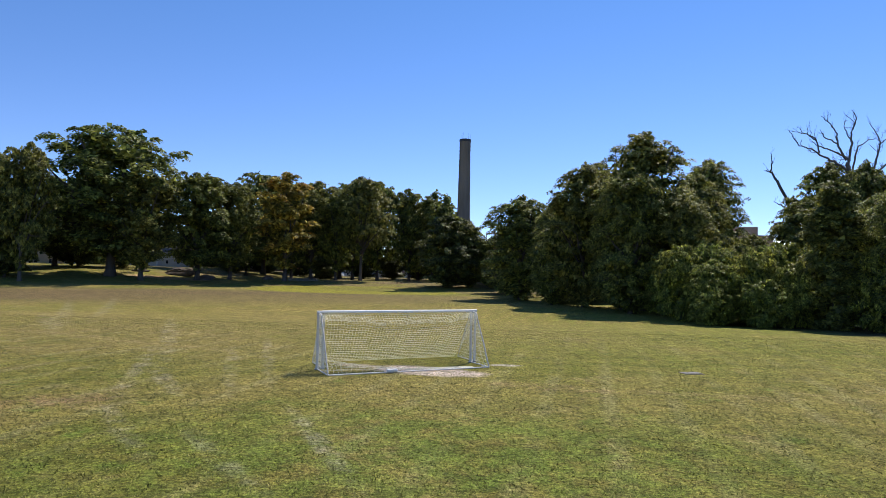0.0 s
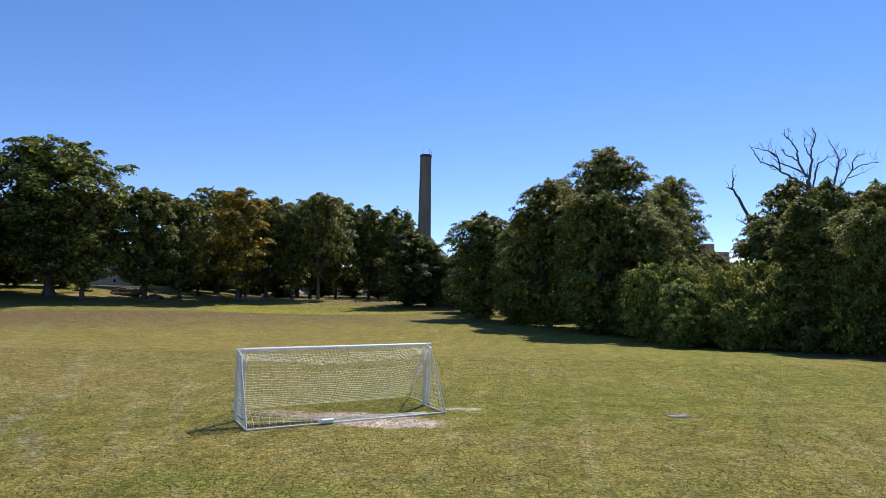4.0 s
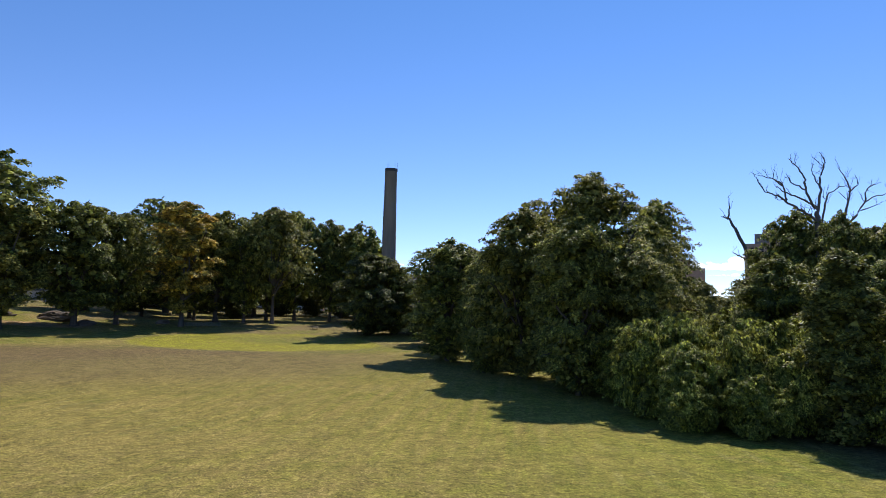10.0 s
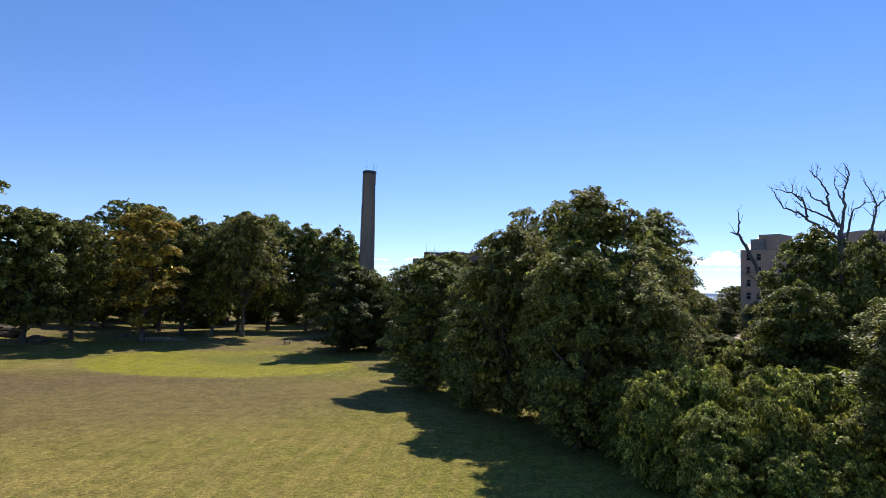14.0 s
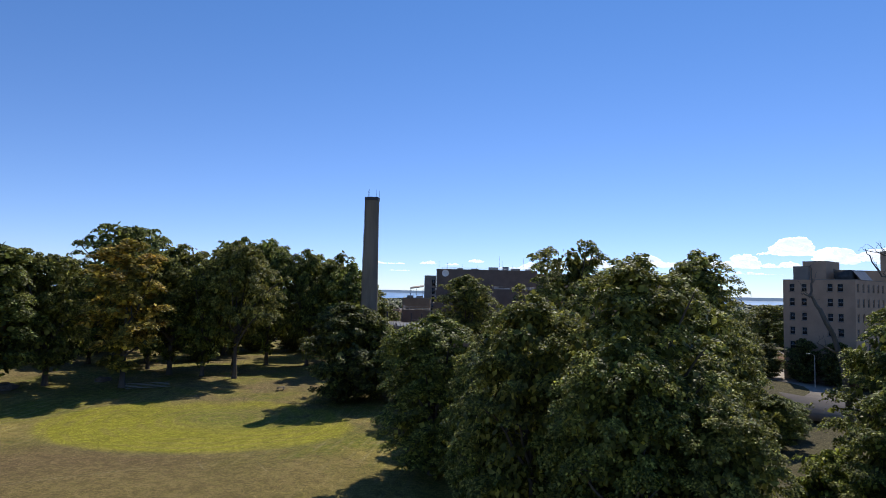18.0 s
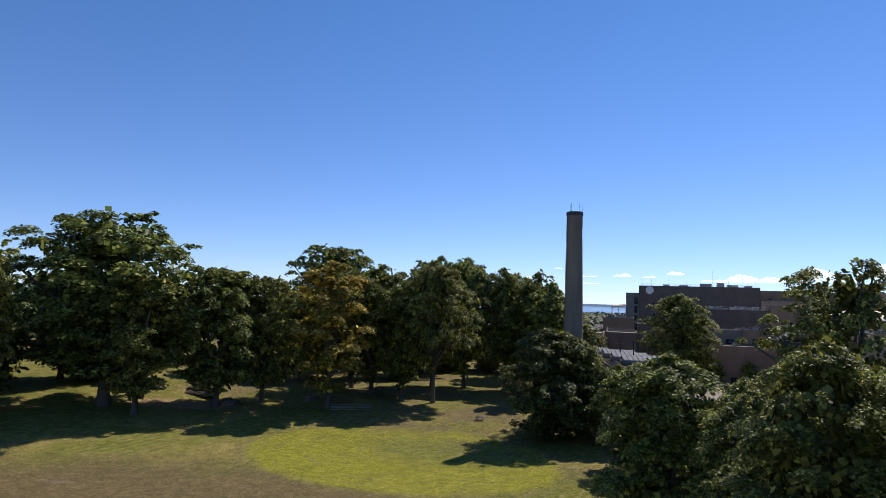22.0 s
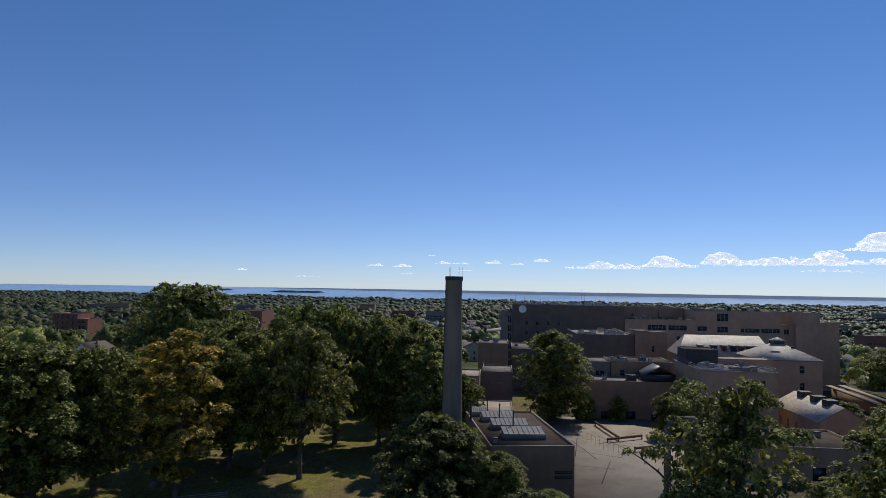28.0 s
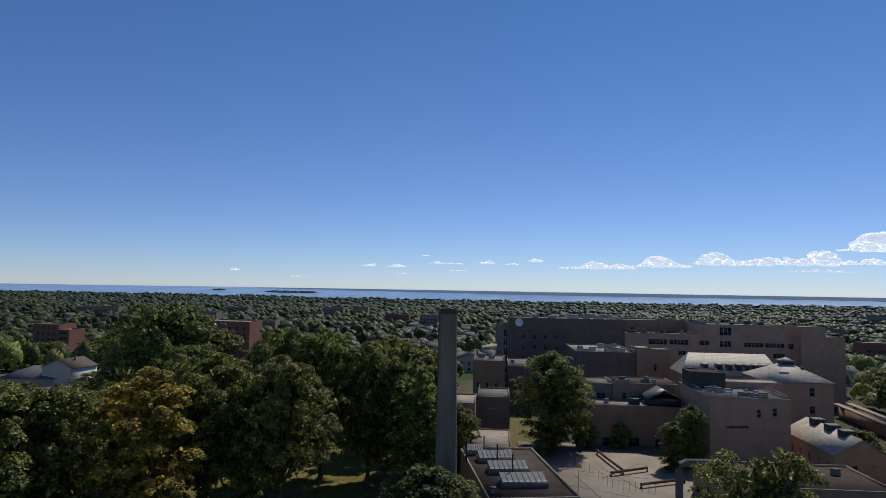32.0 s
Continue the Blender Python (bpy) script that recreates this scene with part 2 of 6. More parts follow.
# ---- mesh helpers ----
def raw_mesh(name, verts, faces, mat, smooth=False):
    """A mesh from arrays; faces all have the same number of corners."""
    verts, faces = np.asarray(verts, np.float32), np.asarray(faces, np.int32)
    me = bpy.data.meshes.new(name)
    k = faces.shape[1]
    me.vertices.add(len(verts))
    me.vertices.foreach_set("co", verts.ravel())
    me.loops.add(faces.size)
    me.loops.foreach_set("vertex_index", faces.ravel())
    me.polygons.add(len(faces))
    me.polygons.foreach_set("loop_start", np.arange(0, faces.size, k, dtype=np.int32))
    me.polygons.foreach_set("loop_total", np.full(len(faces), k, np.int32))
    me.update(calc_edges=True)
    if smooth:
        me.polygons.foreach_set("use_smooth", np.ones(len(faces), bool))
    me.materials.append(mat)
    return me


def put(name, me, parent=None, at=None, label="", category="", group="", kind=""):
    ob = new(name, me)
    if parent is not None:
        ob.parent = parent
    if at is not None:
        ob.matrix_basis = at
    return tagged(ob, label, category, group, kind)


def thing(name, at, label, category, group=""):
    ob = new(name, None)
    ob.empty_display_size = 0.3
    ob.matrix_basis = at
    return tagged(ob, label, category, group)


BOX_F = [(0, 2, 3, 1), (4, 5, 7, 6), (0, 1, 5, 4), (2, 6, 7, 3), (0, 4, 6, 2), (1, 3, 7, 5)]


def boxes(name, items, mat):
    """One mesh of several boxes (x0, x1, y0, y1, z0, z1)."""
    v, f = [], []
    for x0, x1, y0, y1, z0, z1 in items:
        n = len(v)
        v += [(x, y, z) for x in (x0, x1) for y in (y0, y1) for z in (z0, z1)]
        f += [tuple(n + i for i in q) for q in BOX_F]
    return raw_mesh(name, v, np.array(f)[:, ::-1], mat)


def bevel_box(name, x0, x1, y0, y1, z0, z1, mat, bevel=0.04):
    bm = bmesh.new()
    bmesh.ops.create_cube(bm, size=1)
    for v in bm.verts:
        v.co = Vector(((x0, x1)[v.co.x > 0], (y0, y1)[v.co.y > 0], (z0, z1)[v.co.z > 0]))
    bmesh.ops.bevel(bm, geom=bm.edges[:], offset=bevel, segments=2, affect="EDGES", profile=0.5)
    me = bpy.data.meshes.new(name)
    bm.to_mesh(me)
    bm.free()
    me.materials.append(mat)
    return me


def tube_arrays(points, radii, sides=6):
    """A tapered tube along points: vertices and quads, closed at its end by a narrow tip."""
    pts = np.asarray(points, float)
    radii = np.broadcast_to(np.asarray(radii, float), (len(pts),))
    tang = np.gradient(pts, axis=0)
    tang /= np.linalg.norm(tang, axis=1, keepdims=True) + 1e-9
    ref = np.where(np.abs(tang[:, 2:3]) > 0.9, [[1.0, 0, 0]], [[0, 0, 1.0]])
    a = np.cross(tang, ref)
    a /= np.linalg.norm(a, axis=1, keepdims=True) + 1e-9
    b = np.cross(tang, a)
    ang = np.linspace(0, 2 * np.pi, sides, endpoint=False)
    ring = pts[:, None] + radii[:, None, None] * (np.cos(ang)[None, :, None] * a[:, None] + np.sin(ang)[None, :, None] * b[:, None])
    v = ring.reshape(-1, 3)
    f = []
    for i in range(len(pts) - 1):
        for j in range(sides):
            k = (j + 1) % sides
            f.append((i * sides + j, i * sides + k, (i + 1) * sides + k, (i + 1) * sides + j))
    return v, np.array(f)


def tubes(name, lines, mat, sides=6, smooth=True):
    """One mesh of several tubes: (points, radii)."""
    vs, fs, n = [], [], 0
    for pts, rad in lines:
        v, f = tube_arrays(pts, rad, sides)
        vs.append(v)
        fs.append(f + n)
        n += len(v)
    return raw_mesh(name, np.concatenate(vs), np.concatenate(fs), mat, smooth)


def leaves_arrays(rng, centers, outward, size, flat=0.5):
    """A small four-cornered leaf spray near each centre, each turned its own way."""
    n = len(centers)
    nrm = outward / (np.linalg.norm(outward, axis=1, keepdims=True) + 1e-9) + flat * rng.normal(size=(n, 3))
    nrm /= np.linalg.norm(nrm, axis=1, keepdims=True) + 1e-9
    u = np.cross(nrm, rng.normal(size=(n, 3)))
    u /= np.linalg.norm(u, axis=1, keepdims=True) + 1e-9
    w = np.cross(nrm, u)
    s = size * rng.uniform(0.55, 1.25, (n, 1))
    k = rng.uniform(0.30, 0.48, (n, 1))
    v = np.stack([centers - u * s * 0.5, centers - w * s * k + nrm * s * 0.08, centers + u * s * 0.5, centers + w * s * k + nrm * s * 0.08], 1)
    return v.reshape(-1, 3), np.arange(4 * n, dtype=np.int32).reshape(-1, 4)


def swell(d, seed, waves=7, pitch=2.6):
    """A smooth uneven field over directions, about -1 to 1."""
    rng = np.random.default_rng(seed)
    k, ph = rng.normal(size=(waves, 3)) * pitch, rng.uniform(0, 6.28, waves)
    return np.sin(d @ k.T + ph).mean(1) * 1.9


def crown_clumps(seed, h, r, base, count, u0, p, rad, ragged=0.25, inner=0.16):
    """Boughs of a crown: centre, radius and outward way of each, filling an uneven ovoid from base to h, r wide at the share u0 of its height."""
    rng = np.random.default_rng(seed)
    u = rng.random(count * 6)
    q = np.where(u < u0, (u0 - u) / u0, (u - u0) / (1 - u0))
    wide = (1 - q ** np.where(u < u0, 2.6, p)).clip(0, 1) ** (1 / np.where(u < u0, 2.6, p))
    pick = rng.random(count * 6) < (wide + 0.10 + 0.35 * (u > 0.75)) / 1.2
    u, wide = u[pick][:count], wide[pick][:count]
    n = len(u)
    a = rng.uniform(0, 2 * np.pi, n)
    d = np.stack([np.cos(a), np.sin(a), (u - 0.5) * 2.2], 1)
    cr = rad * rng.uniform(0.55, 1.35, n)
    hull = r * wide * (1 - ragged * 0.5 + ragged * 0.5 * swell(d, seed + 5)) * (1 + 0.10 * swell(d, seed + 6, 9, 7.0))
    f = np.where(rng.random(n) < inner, rng.uniform(0.1, 0.6, n), 1 - 0.30 * rng.random(n) ** 2)
    stray = rng.random(n) < 0.10
    cr = np.where(stray, cr * 0.55, cr)
    rr = (hull - cr * 0.75).clip(0) * f + np.where(stray, cr * 1.5, 0)
    lift = 1 - ragged * 0.12 * (1 - swell(d, seed + 9, 6, 3.2)) * u
    z = base + cr * 0.3 + (h - base - cr * 0.8) * u * lift
    z = base + (z - base) * (h - base) / np.sort(z + cr * 0.5 - base)[-4]
    rr *= r / np.percentile(rr + cr * 0.7, 94)
    c = np.stack([np.cos(a) * rr, np.sin(a) * rr, z], 1)
    out = np.stack([np.cos(a) * wide, np.sin(a) * wide, np.maximum(0.15, 1.4 * (u - 0.35))], 1)
    return c, cr, out / np.linalg.norm(out, axis=1, keepdims=True)


def make_crown(name, seed, clumps, leaves, size, mat, fill=0.2):
    """Leaf sprays over the upper side of each bough, drooping outwards, with coarser sprays within."""
    rng = np.random.default_rng(seed)
    cc, cr, out = clumps
    share = cr**2 / (cr**2).sum()
    which = rng.choice(len(cc), leaves, p=share)
    g = rng.normal(size=(leaves, 3))
    g /= np.linalg.norm(g, axis=1, keepdims=True)
    g[:, 2] = np.where(g[:, 2] < -0.25, -g[:, 2], g[:, 2])
    dist = rng.random(leaves) ** 0.45
    p = g * [1, 1, 0.62] * (cr[which] * dist)[:, None]
    side = (p * out[which]).sum(1)
    p[:, 2] -= 0.22 * np.hypot(p[:, 0], p[:, 1]) ** 2 / cr[which] + 0.18 * side
    way = g * 0.40 + out[which] * 0.28 + [0, 0, 0.85]
    v, f = leaves_arrays(rng, cc[which] + p, way, size, 0.40)
    n_in = int(leaves * fill)
    w2 = rng.integers(0, len(cc), n_in)
    axis_pt = cc[w2] * [0, 0, 1] * 0.94
    q = axis_pt + (cc[w2] - axis_pt) * rng.uniform(0.25, 0.86, (n_in, 1)) + rng.normal(size=(n_in, 3)) * (cr[w2] * 0.35)[:, None]
    v2, f2 = leaves_arrays(rng, q, out[w2] + [0, 0, 0.4], size * 2.4, 0.6)
    return raw_mesh(name, np.concatenate([v, v2]), np.concatenate([f, f2 + len(v)]), mat)


def make_trunk(name, seed, lobes, h, radius, fork, mat, limbs=9, lean=(0, 0)):
    """A tapered trunk that forks into limbs reaching into the lobes."""
    rng = np.random.default_rng(seed + 77)
    top = np.array([lean[0], lean[1], fork])
    z = np.linspace(0, 1, 7)
    pts = np.stack([lean[0] * z**1.5, lean[1] * z**1.5, fork * z - 0.3 * (z == 0)], 1)
    flare = radius * (1 + 0.55 * np.exp(-z * 9))
    lines = [(pts, flare * (1 - 0.3 * z))]
    order = list(range(len(lobes)))
    rng.shuffle(order)
    for i in order[:limbs]:
        c, rad = lobes[i]
        start = pts[4] + (pts[6] - pts[4]) * rng.random()
        end = c + np.array([0, 0, rad * 0.3])
        s = np.linspace(0, 1, 7)[:, None]
        bow = np.array([0, 0, 1.0]) * np.linalg.norm(end - start) * 0.12
        path = start + (end - start) * s + bow * np.sin(np.pi * s) + rng.normal(size=(7, 3)) * 0.18 * np.sin(np.pi * s)
        lines.append((path, np.linspace(radius * 0.5, radius * 0.1, 7)))
        for _ in range(3):
            q = path[3 + rng.integers(0, 3)]
            d = rng.normal(size=3)
            d[2] = abs(d[2]) * 0.6
            e = q + d / np.linalg.norm(d) * rad * 0.85
            m = (q + e) / 2 + rng.normal(size=3) * 0.15
            lines.append((np.array([q, m, e]), np.array([radius * 0.16, radius * 0.1, radius * 0.03])))
    return tubes(name, lines, mat, 7)


def gz(x, y):
    """Height of the ground: a lawn with a slight dip, rising to the trees; the town lies lower."""
    def s(a, b, v):
        q = min(1.0, max(0.0, (v - a) / (b - a)))
        return q * q * (3 - 2 * q)
    z = -1.2 * s(12, 50, y) + 1.7 * s(126, 172, y) - 0.5 * s(172, 215, y)
    z += 3.5 * s(-70, -125, x) * s(95, 150, y) * (1 - s(240, 420, y))
    z -= 2.0 * s(60, 110, x) * s(100, 170, y)
    z += 3.0 * s(70, 92, x) * s(118, 142, y) * (1 - s(220, 270, y)) * (1 - s(140, 180, x))
    z -= 14 * s(300, 700, y) + 14 * s(700, 2600, y)
    z += 5 * s(900, 1500, abs(x))
    return z


# ---- ground ----
def ground_material():
    m = Mat("lawn_and_earth", 0.95, 0, 0.1)
    sep = m.node("ShaderNodeSeparateXYZ")
    m.link(m.coord, sep.inputs[0])
    x, y = sep.outputs[0], sep.outputs[1]

    def patch(cx, cy, rx, ry, soft=0.25, turn=0.0, rag=0.35, nscale=0.6):
        """1 inside a ragged ellipse."""
        mp = m.node("ShaderNodeMapping")
        mp.vector_type = "TEXTURE"
        mp.inputs["Location"].default_value = (cx, cy, 0)
        mp.inputs["Rotation"].default_value = (0, 0, radians(turn))
        mp.inputs["Scale"].default_value = (rx, ry, 1)
        m.link(flat, mp.inputs["Vector"])
        ln = m.node("ShaderNodeVectorMath")
        ln.operation = "LENGTH"
        m.link(mp.outputs[0], ln.inputs[0])
        wob = m.math("ADD", ln.outputs["Value"], m.math("MULTIPLY", m.math("SUBTRACT", m.noise(nscale, 4), 0.5), rag))
        return m.ramp(wob, 1 - soft, 1 + soft * 0.4, 1.0, 0.0)

    cmb = m.node("ShaderNodeCombineXYZ")
    m.link(x, cmb.inputs[0])
    m.link(y, cmb.inputs[1])
    flat = cmb.outputs[0]
    fine, mid, broad = m.noise(9.0, 5, 0.75), m.noise(0.9, 5, 0.7), m.noise(0.07, 4, 0.6)
    green, olive, straw = (0.125, 0.138, 0.018), (0.195, 0.170, 0.030), (0.295, 0.215, 0.070)
    col = m.mix(m.ramp(mid, 0.32, 0.68), green, olive)
    col = m.mix(m.ramp(broad, 0.40, 0.64, 0.0, 0.62), col, straw)
    dry = m.ramp(m.noise(0.33, 5, 0.7), 0.54, 0.68, 0.0, 0.7)
    col = m.mix(dry, col, (0.29, 0.215, 0.09))
    lush = m.ramp(m.noise(0.5, 4, 0.65, None, None), 0.30, 0.42, 0.6, 0.0)
    col = m.mix(lush, col, (0.085, 0.15, 0.014))
    clover = m.ramp(m.noise(5.0, 4, 0.8), 0.60, 0.72, 0.0, 0.55)
    col = m.mix(clover, col, (0.13, 0.19, 0.02))
    worn = m.ramp(m.noise(2.6, 5, 0.8), 0.58, 0.75, 0.0, 0.45)
    col = m.mix(worn, col, (0.33, 0.27, 0.15))
    # mowing passes, faint, running up the field
    wv = m.node("ShaderNodeTexWave")
    wv.inputs["Scale"].default_value = 0.15
    wv.inputs["Distortion"].default_value = 0.3
    wv.inputs["Detail"].default_value = 2
    mp = m.node("ShaderNodeMapping")
    mp.inputs["Rotation"].default_value = (0, 0, radians(8))
    m.link(flat, mp.inputs["Vector"])
    m.link(mp.outputs[0], wv.inputs["Vector"])
    col = m.mix(m.math("MULTIPLY", m.ramp(wv.outputs["Fac"], 0.72, 1.0, 0.0, 0.60), m.ramp(m.noise(0.16, 4, 0.7), 0.38, 0.62)), col, (0.27, 0.235, 0.10))
    col = m.mix(m.math("MULTIPLY", patch(-55, 84, 58, 32, 0.4, 14, 0.5, 0.08), 0.88), col, m.mix(m.ramp(mid, 0.35, 0.65), (0.165, 0.110, 0.056), (0.130, 0.094, 0.040)))
    col = m.mix(m.math("MULTIPLY", patch(4, -13, 11, 6, 0.8, 8, 0.9, 0.3), m.ramp(m.noise(0.8, 5, 0.7), 0.36, 0.58, 0.0, 0.75)), col, (0.125, 0.185, 0.022))
    col = m.mix(m.math("MULTIPLY", patch(14, 34, 30, 46, 0.7, -10, 0.5, 0.1), m.ramp(m.noise(0.25, 4, 0.7), 0.3, 0.6, 0.25, 0.75)), col, m.mix(m.ramp(mid, 0.3, 0.7), (0.165, 0.185, 0.018), (0.22, 0.215, 0.03)))
    col = m.mix(m.math("MULTIPLY", patch(-12, 24, 30, 26, 0.6, 10, 0.7, 0.09), m.ramp(m.noise(0.4, 5, 0.75), 0.34, 0.62, 0.15, 0.70)), col, m.mix(m.ramp(m.noise(1.8, 5, 0.8), 0.36, 0.64), (0.30, 0.205, 0.085), (0.205, 0.175, 0.045)))
    # dry golden sweep across the middle of the field, in long combed streaks
    combed = m.noise(1.0, 5, 0.75, (1.1, 0.07, 1), mp.outputs[0])
    col = m.mix(m.math("MULTIPLY", patch(-16, 52, 44, 40, 0.7, 8, 0.4, 0.06), m.ramp(combed, 0.36, 0.62, 0.30, 0.85)), col, m.mix(m.ramp(combed, 0.42, 0.66), (0.215, 0.175, 0.036), (0.285, 0.215, 0.060)))
    # the watered oval of greener turf
    oval = patch(-32.0, 128.5, 28.0, 20.5, 0.10, -6, 0.08, 0.12)
    rim = m.math("SUBTRACT", patch(-32.0, 128.5, 30.0, 22.5, 0.14, -6, 0.05, 0.1), oval)
    arc = m.node("ShaderNodeTexWave")
    arc.wave_type, arc.rings_direction = "RINGS", "Z"
    arc.inputs["Scale"].default_value = 0.11
    arc.inputs["Distortion"].default_value = 1.5
    arcm = m.node("ShaderNodeMapping")
    arcm.inputs["Location"].default_value = (30, -133, 0)
    m.link(flat, arcm.inputs["Vector"])
    m.link(arcm.outputs[0], arc.inputs["Vector"])
    turf = m.mix(m.ramp(mid, 0.3, 0.7), (0.225, 0.225, 0.016), (0.275, 0.245, 0.022))
    turf = m.mix(m.math("MULTIPLY", m.ramp(arc.outputs["Fac"], 0.4, 0.9, 0.0, 0.55), m.ramp(m.noise(0.10, 3), 0.42, 0.6)), turf, (0.26, 0.215, 0.05))
    turf = m.mix(m.ramp(m.noise(0.09, 5, 0.7), 0.48, 0.68, 0.0, 0.45), turf, (0.185, 0.160, 0.036))
    turf = m.mix(m.math("MULTIPLY", patch(-26, 134, 17, 8.5, 0.6, -6, 0.35, 0.1), 0.75), turf, m.mix(m.ramp(arc.outputs["Fac"], 0.3, 0.8), (0.150, 0.160, 0.028), (0.185, 0.168, 0.048)))
    col = m.mix(m.math("MULTIPLY", patch(-22, 88, 40, 17, 0.5, 16, 0.4, 0.09), 0.6), col, m.mix(m.ramp(mid, 0.35, 0.65), (0.20, 0.150, 0.055), (0.165, 0.135, 0.038)))
    col = m.mix(m.math("MULTIPLY", oval, 0.92), col, turf)
    col = m.mix(m.math("MULTIPLY", m.ramp(rim, 0.0, 1.0), 0.35), col, (0.15, 0.125, 0.06))
    # dusty tracks and bare spots by the goals
    scuff = m.ramp(m.noise(1.1, 5, 0.75), 0.40, 0.62)
    for cx, cy, rx, ry, turn, k, c in (
        (-9.4, -9.7, 1.1, 3.2, -60, 0.80, (0.34, 0.19, 0.11)),
        (0.45, -12.6, 0.32, 4.2, 29, 0.62, (0.40, 0.35, 0.26)),
        (-9.8, -3.35, 0.35, 8.0, 25, 0.55, (0.41, 0.36, 0.27)),
        (-4.9, -12.2, 0.35, 3.4, 40, 0.50, (0.40, 0.35, 0.26)),
        (-8.0, -4.7, 0.40, 4.6, 36, 0.60, (0.42, 0.37, 0.28)),
        (-6.6, -1.6, 0.35, 7.0, 23, 0.42, (0.40, 0.35, 0.26)),
        (-6.0, 1.2, 0.35, 9.0, 21, 0.42, (0.40, 0.35, 0.26)),
        (-16.2, 10.9, 0.55, 15.0, 28, 0.45, (0.40, 0.36, 0.27)),
        (-1.3, -14.3, 0.35, 3.4, 41, 0.40, (0.38, 0.34, 0.25)),
        (-40.0, 34.0, 0.8, 34.0, 35, 0.42, (0.40, 0.36, 0.26)),
        (-42.0, 44.0, 0.8, 28.0, 31, 0.40, (0.40, 0.36, 0.26)),
        (-30.0, 18.0, 0.7, 12.0, 38, 0.40, (0.40, 0.36, 0.26)),
        (6.8, -4.0, 3.2, 0.9, -12, 0.65, (0.33, 0.215, 0.11)),
        (12.5, -4.4, 4.5, 0.7, -5, 0.60, (0.36, 0.27, 0.12)),
        (-17.5, 6.4, 12.0, 0.7, -21, 0.80, (0.38, 0.28, 0.12)),
        (20.9, -4.5, 6.0, 0.9, -4, 0.45, (0.34, 0.26, 0.12)),
    ):
        col = m.mix(m.math("MULTIPLY", m.math("MULTIPLY", patch(cx, cy, rx, ry, 0.6, turn, 0.7, 0.8), scuff), 0.68 * k), col, c)
    for cx, cy, rx, ry, turn, k, c in (
        (1.9, -1.1, 2.7, 1.25, -14, 1.0, (0.52, 0.42, 0.34)),
        (-1.4, -0.2, 1.2, 0.45, -14, 0.85, (0.43, 0.35, 0.26)),
        (5.1, 1.3, 0.9, 0.32, 5, 0.85, (0.47, 0.41, 0.34)),
        (-81.0, 94.0, 5.0, 1.0, 10, 0.3, (0.30, 0.24, 0.15)),
        (-70.0, 97.0, 3.0, 0.8, 10, 0.25, (0.32, 0.26, 0.18)),
        (-90.0, 146.0, 13.0, 4.0, 20, 0.8, (0.36, 0.23, 0.13)),
    ):
        col = m.mix(m.math("MULTIPLY", patch(cx, cy, rx, ry, 0.3, turn, 0.6, 0.8), k), col, c)
    # old pitch lines, almost gone
    for cx, cy, L, turn in ((-57, 83, 14.0, 36), (-37, 96, 12.0, 31), (-14, 103, 3.0, -60), (-22, 102.6, 2.6, -60), (-66, 74.5, 8.0, -72), (-59, 78.5, 4.5, -63)):
        col = m.mix(m.math("MULTIPLY", patch(cx, cy, L, 0.13, 0.2, turn, 0.3, 0.9), 0.16), col, (0.45, 0.40, 0.28))
    # woodland floor beyond the lawn, with fallen leaves
    edge = m.math("ADD", y, m.math("MULTIPLY", x, 0.34))
    wood = m.ramp(m.math("ADD", edge, m.math("MULTIPLY", m.noise(0.05, 4), 40)), 138, 160)
    litter = m.mix(m.ramp(m.noise(1.6, 5, 0.7), 0.35, 0.7), (0.20, 0.135, 0.07), (0.14, 0.125, 0.045))
    col = m.mix(m.math("MULTIPLY", wood, m.ramp(m.noise(0.06, 3), 0.42, 0.6, 0.15, 0.9)), col, litter)
    # darker green-brown ground past the lawn's right edge
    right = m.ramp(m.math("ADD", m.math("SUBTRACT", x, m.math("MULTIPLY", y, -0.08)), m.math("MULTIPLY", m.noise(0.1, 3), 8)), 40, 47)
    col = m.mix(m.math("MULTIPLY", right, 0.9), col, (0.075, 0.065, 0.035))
    town = m.ramp(y, 260, 420)
    col = m.mix(town, col, m.mix(m.ramp(m.noise(0.02, 4), 0.4, 0.6), (0.055, 0.075, 0.022), (0.11, 0.10, 0.07)))
    col = m.mix(0.04, col, (0.25, 0.215, 0.16))
    speck = m.math("MULTIPLY", m.ramp(fine, 0.36, 0.66, 0.42, 1.48), m.math("MULTIPLY", m.ramp(m.noise(2.4, 5, 0.75), 0.36, 0.64, 0.80, 1.20), m.ramp(m.noise(28.0, 3, 0.7), 0.38, 0.62, 0.62, 1.42)))
    speck = m.math("MULTIPLY", speck, m.ramp(m.noise(0.6, 6, 0.8), 0.36, 0.64, 0.82, 1.20))
    sc = m.node("ShaderNodeVectorMath")
    sc.operation = "SCALE"
    m.link(col, sc.inputs[0])
    m.link(speck, sc.inputs["Scale"])
    m.color(sc.outputs[0])
    m.bump(m.noise(14.0, 5, 0.75), 0.9, 0.06)
    return m.m


def axis(parts):
    out = []
    for a, b, step in parts:
        out += list(np.arange(a, b, step))
    return np.array(out + [parts[-1][1]])


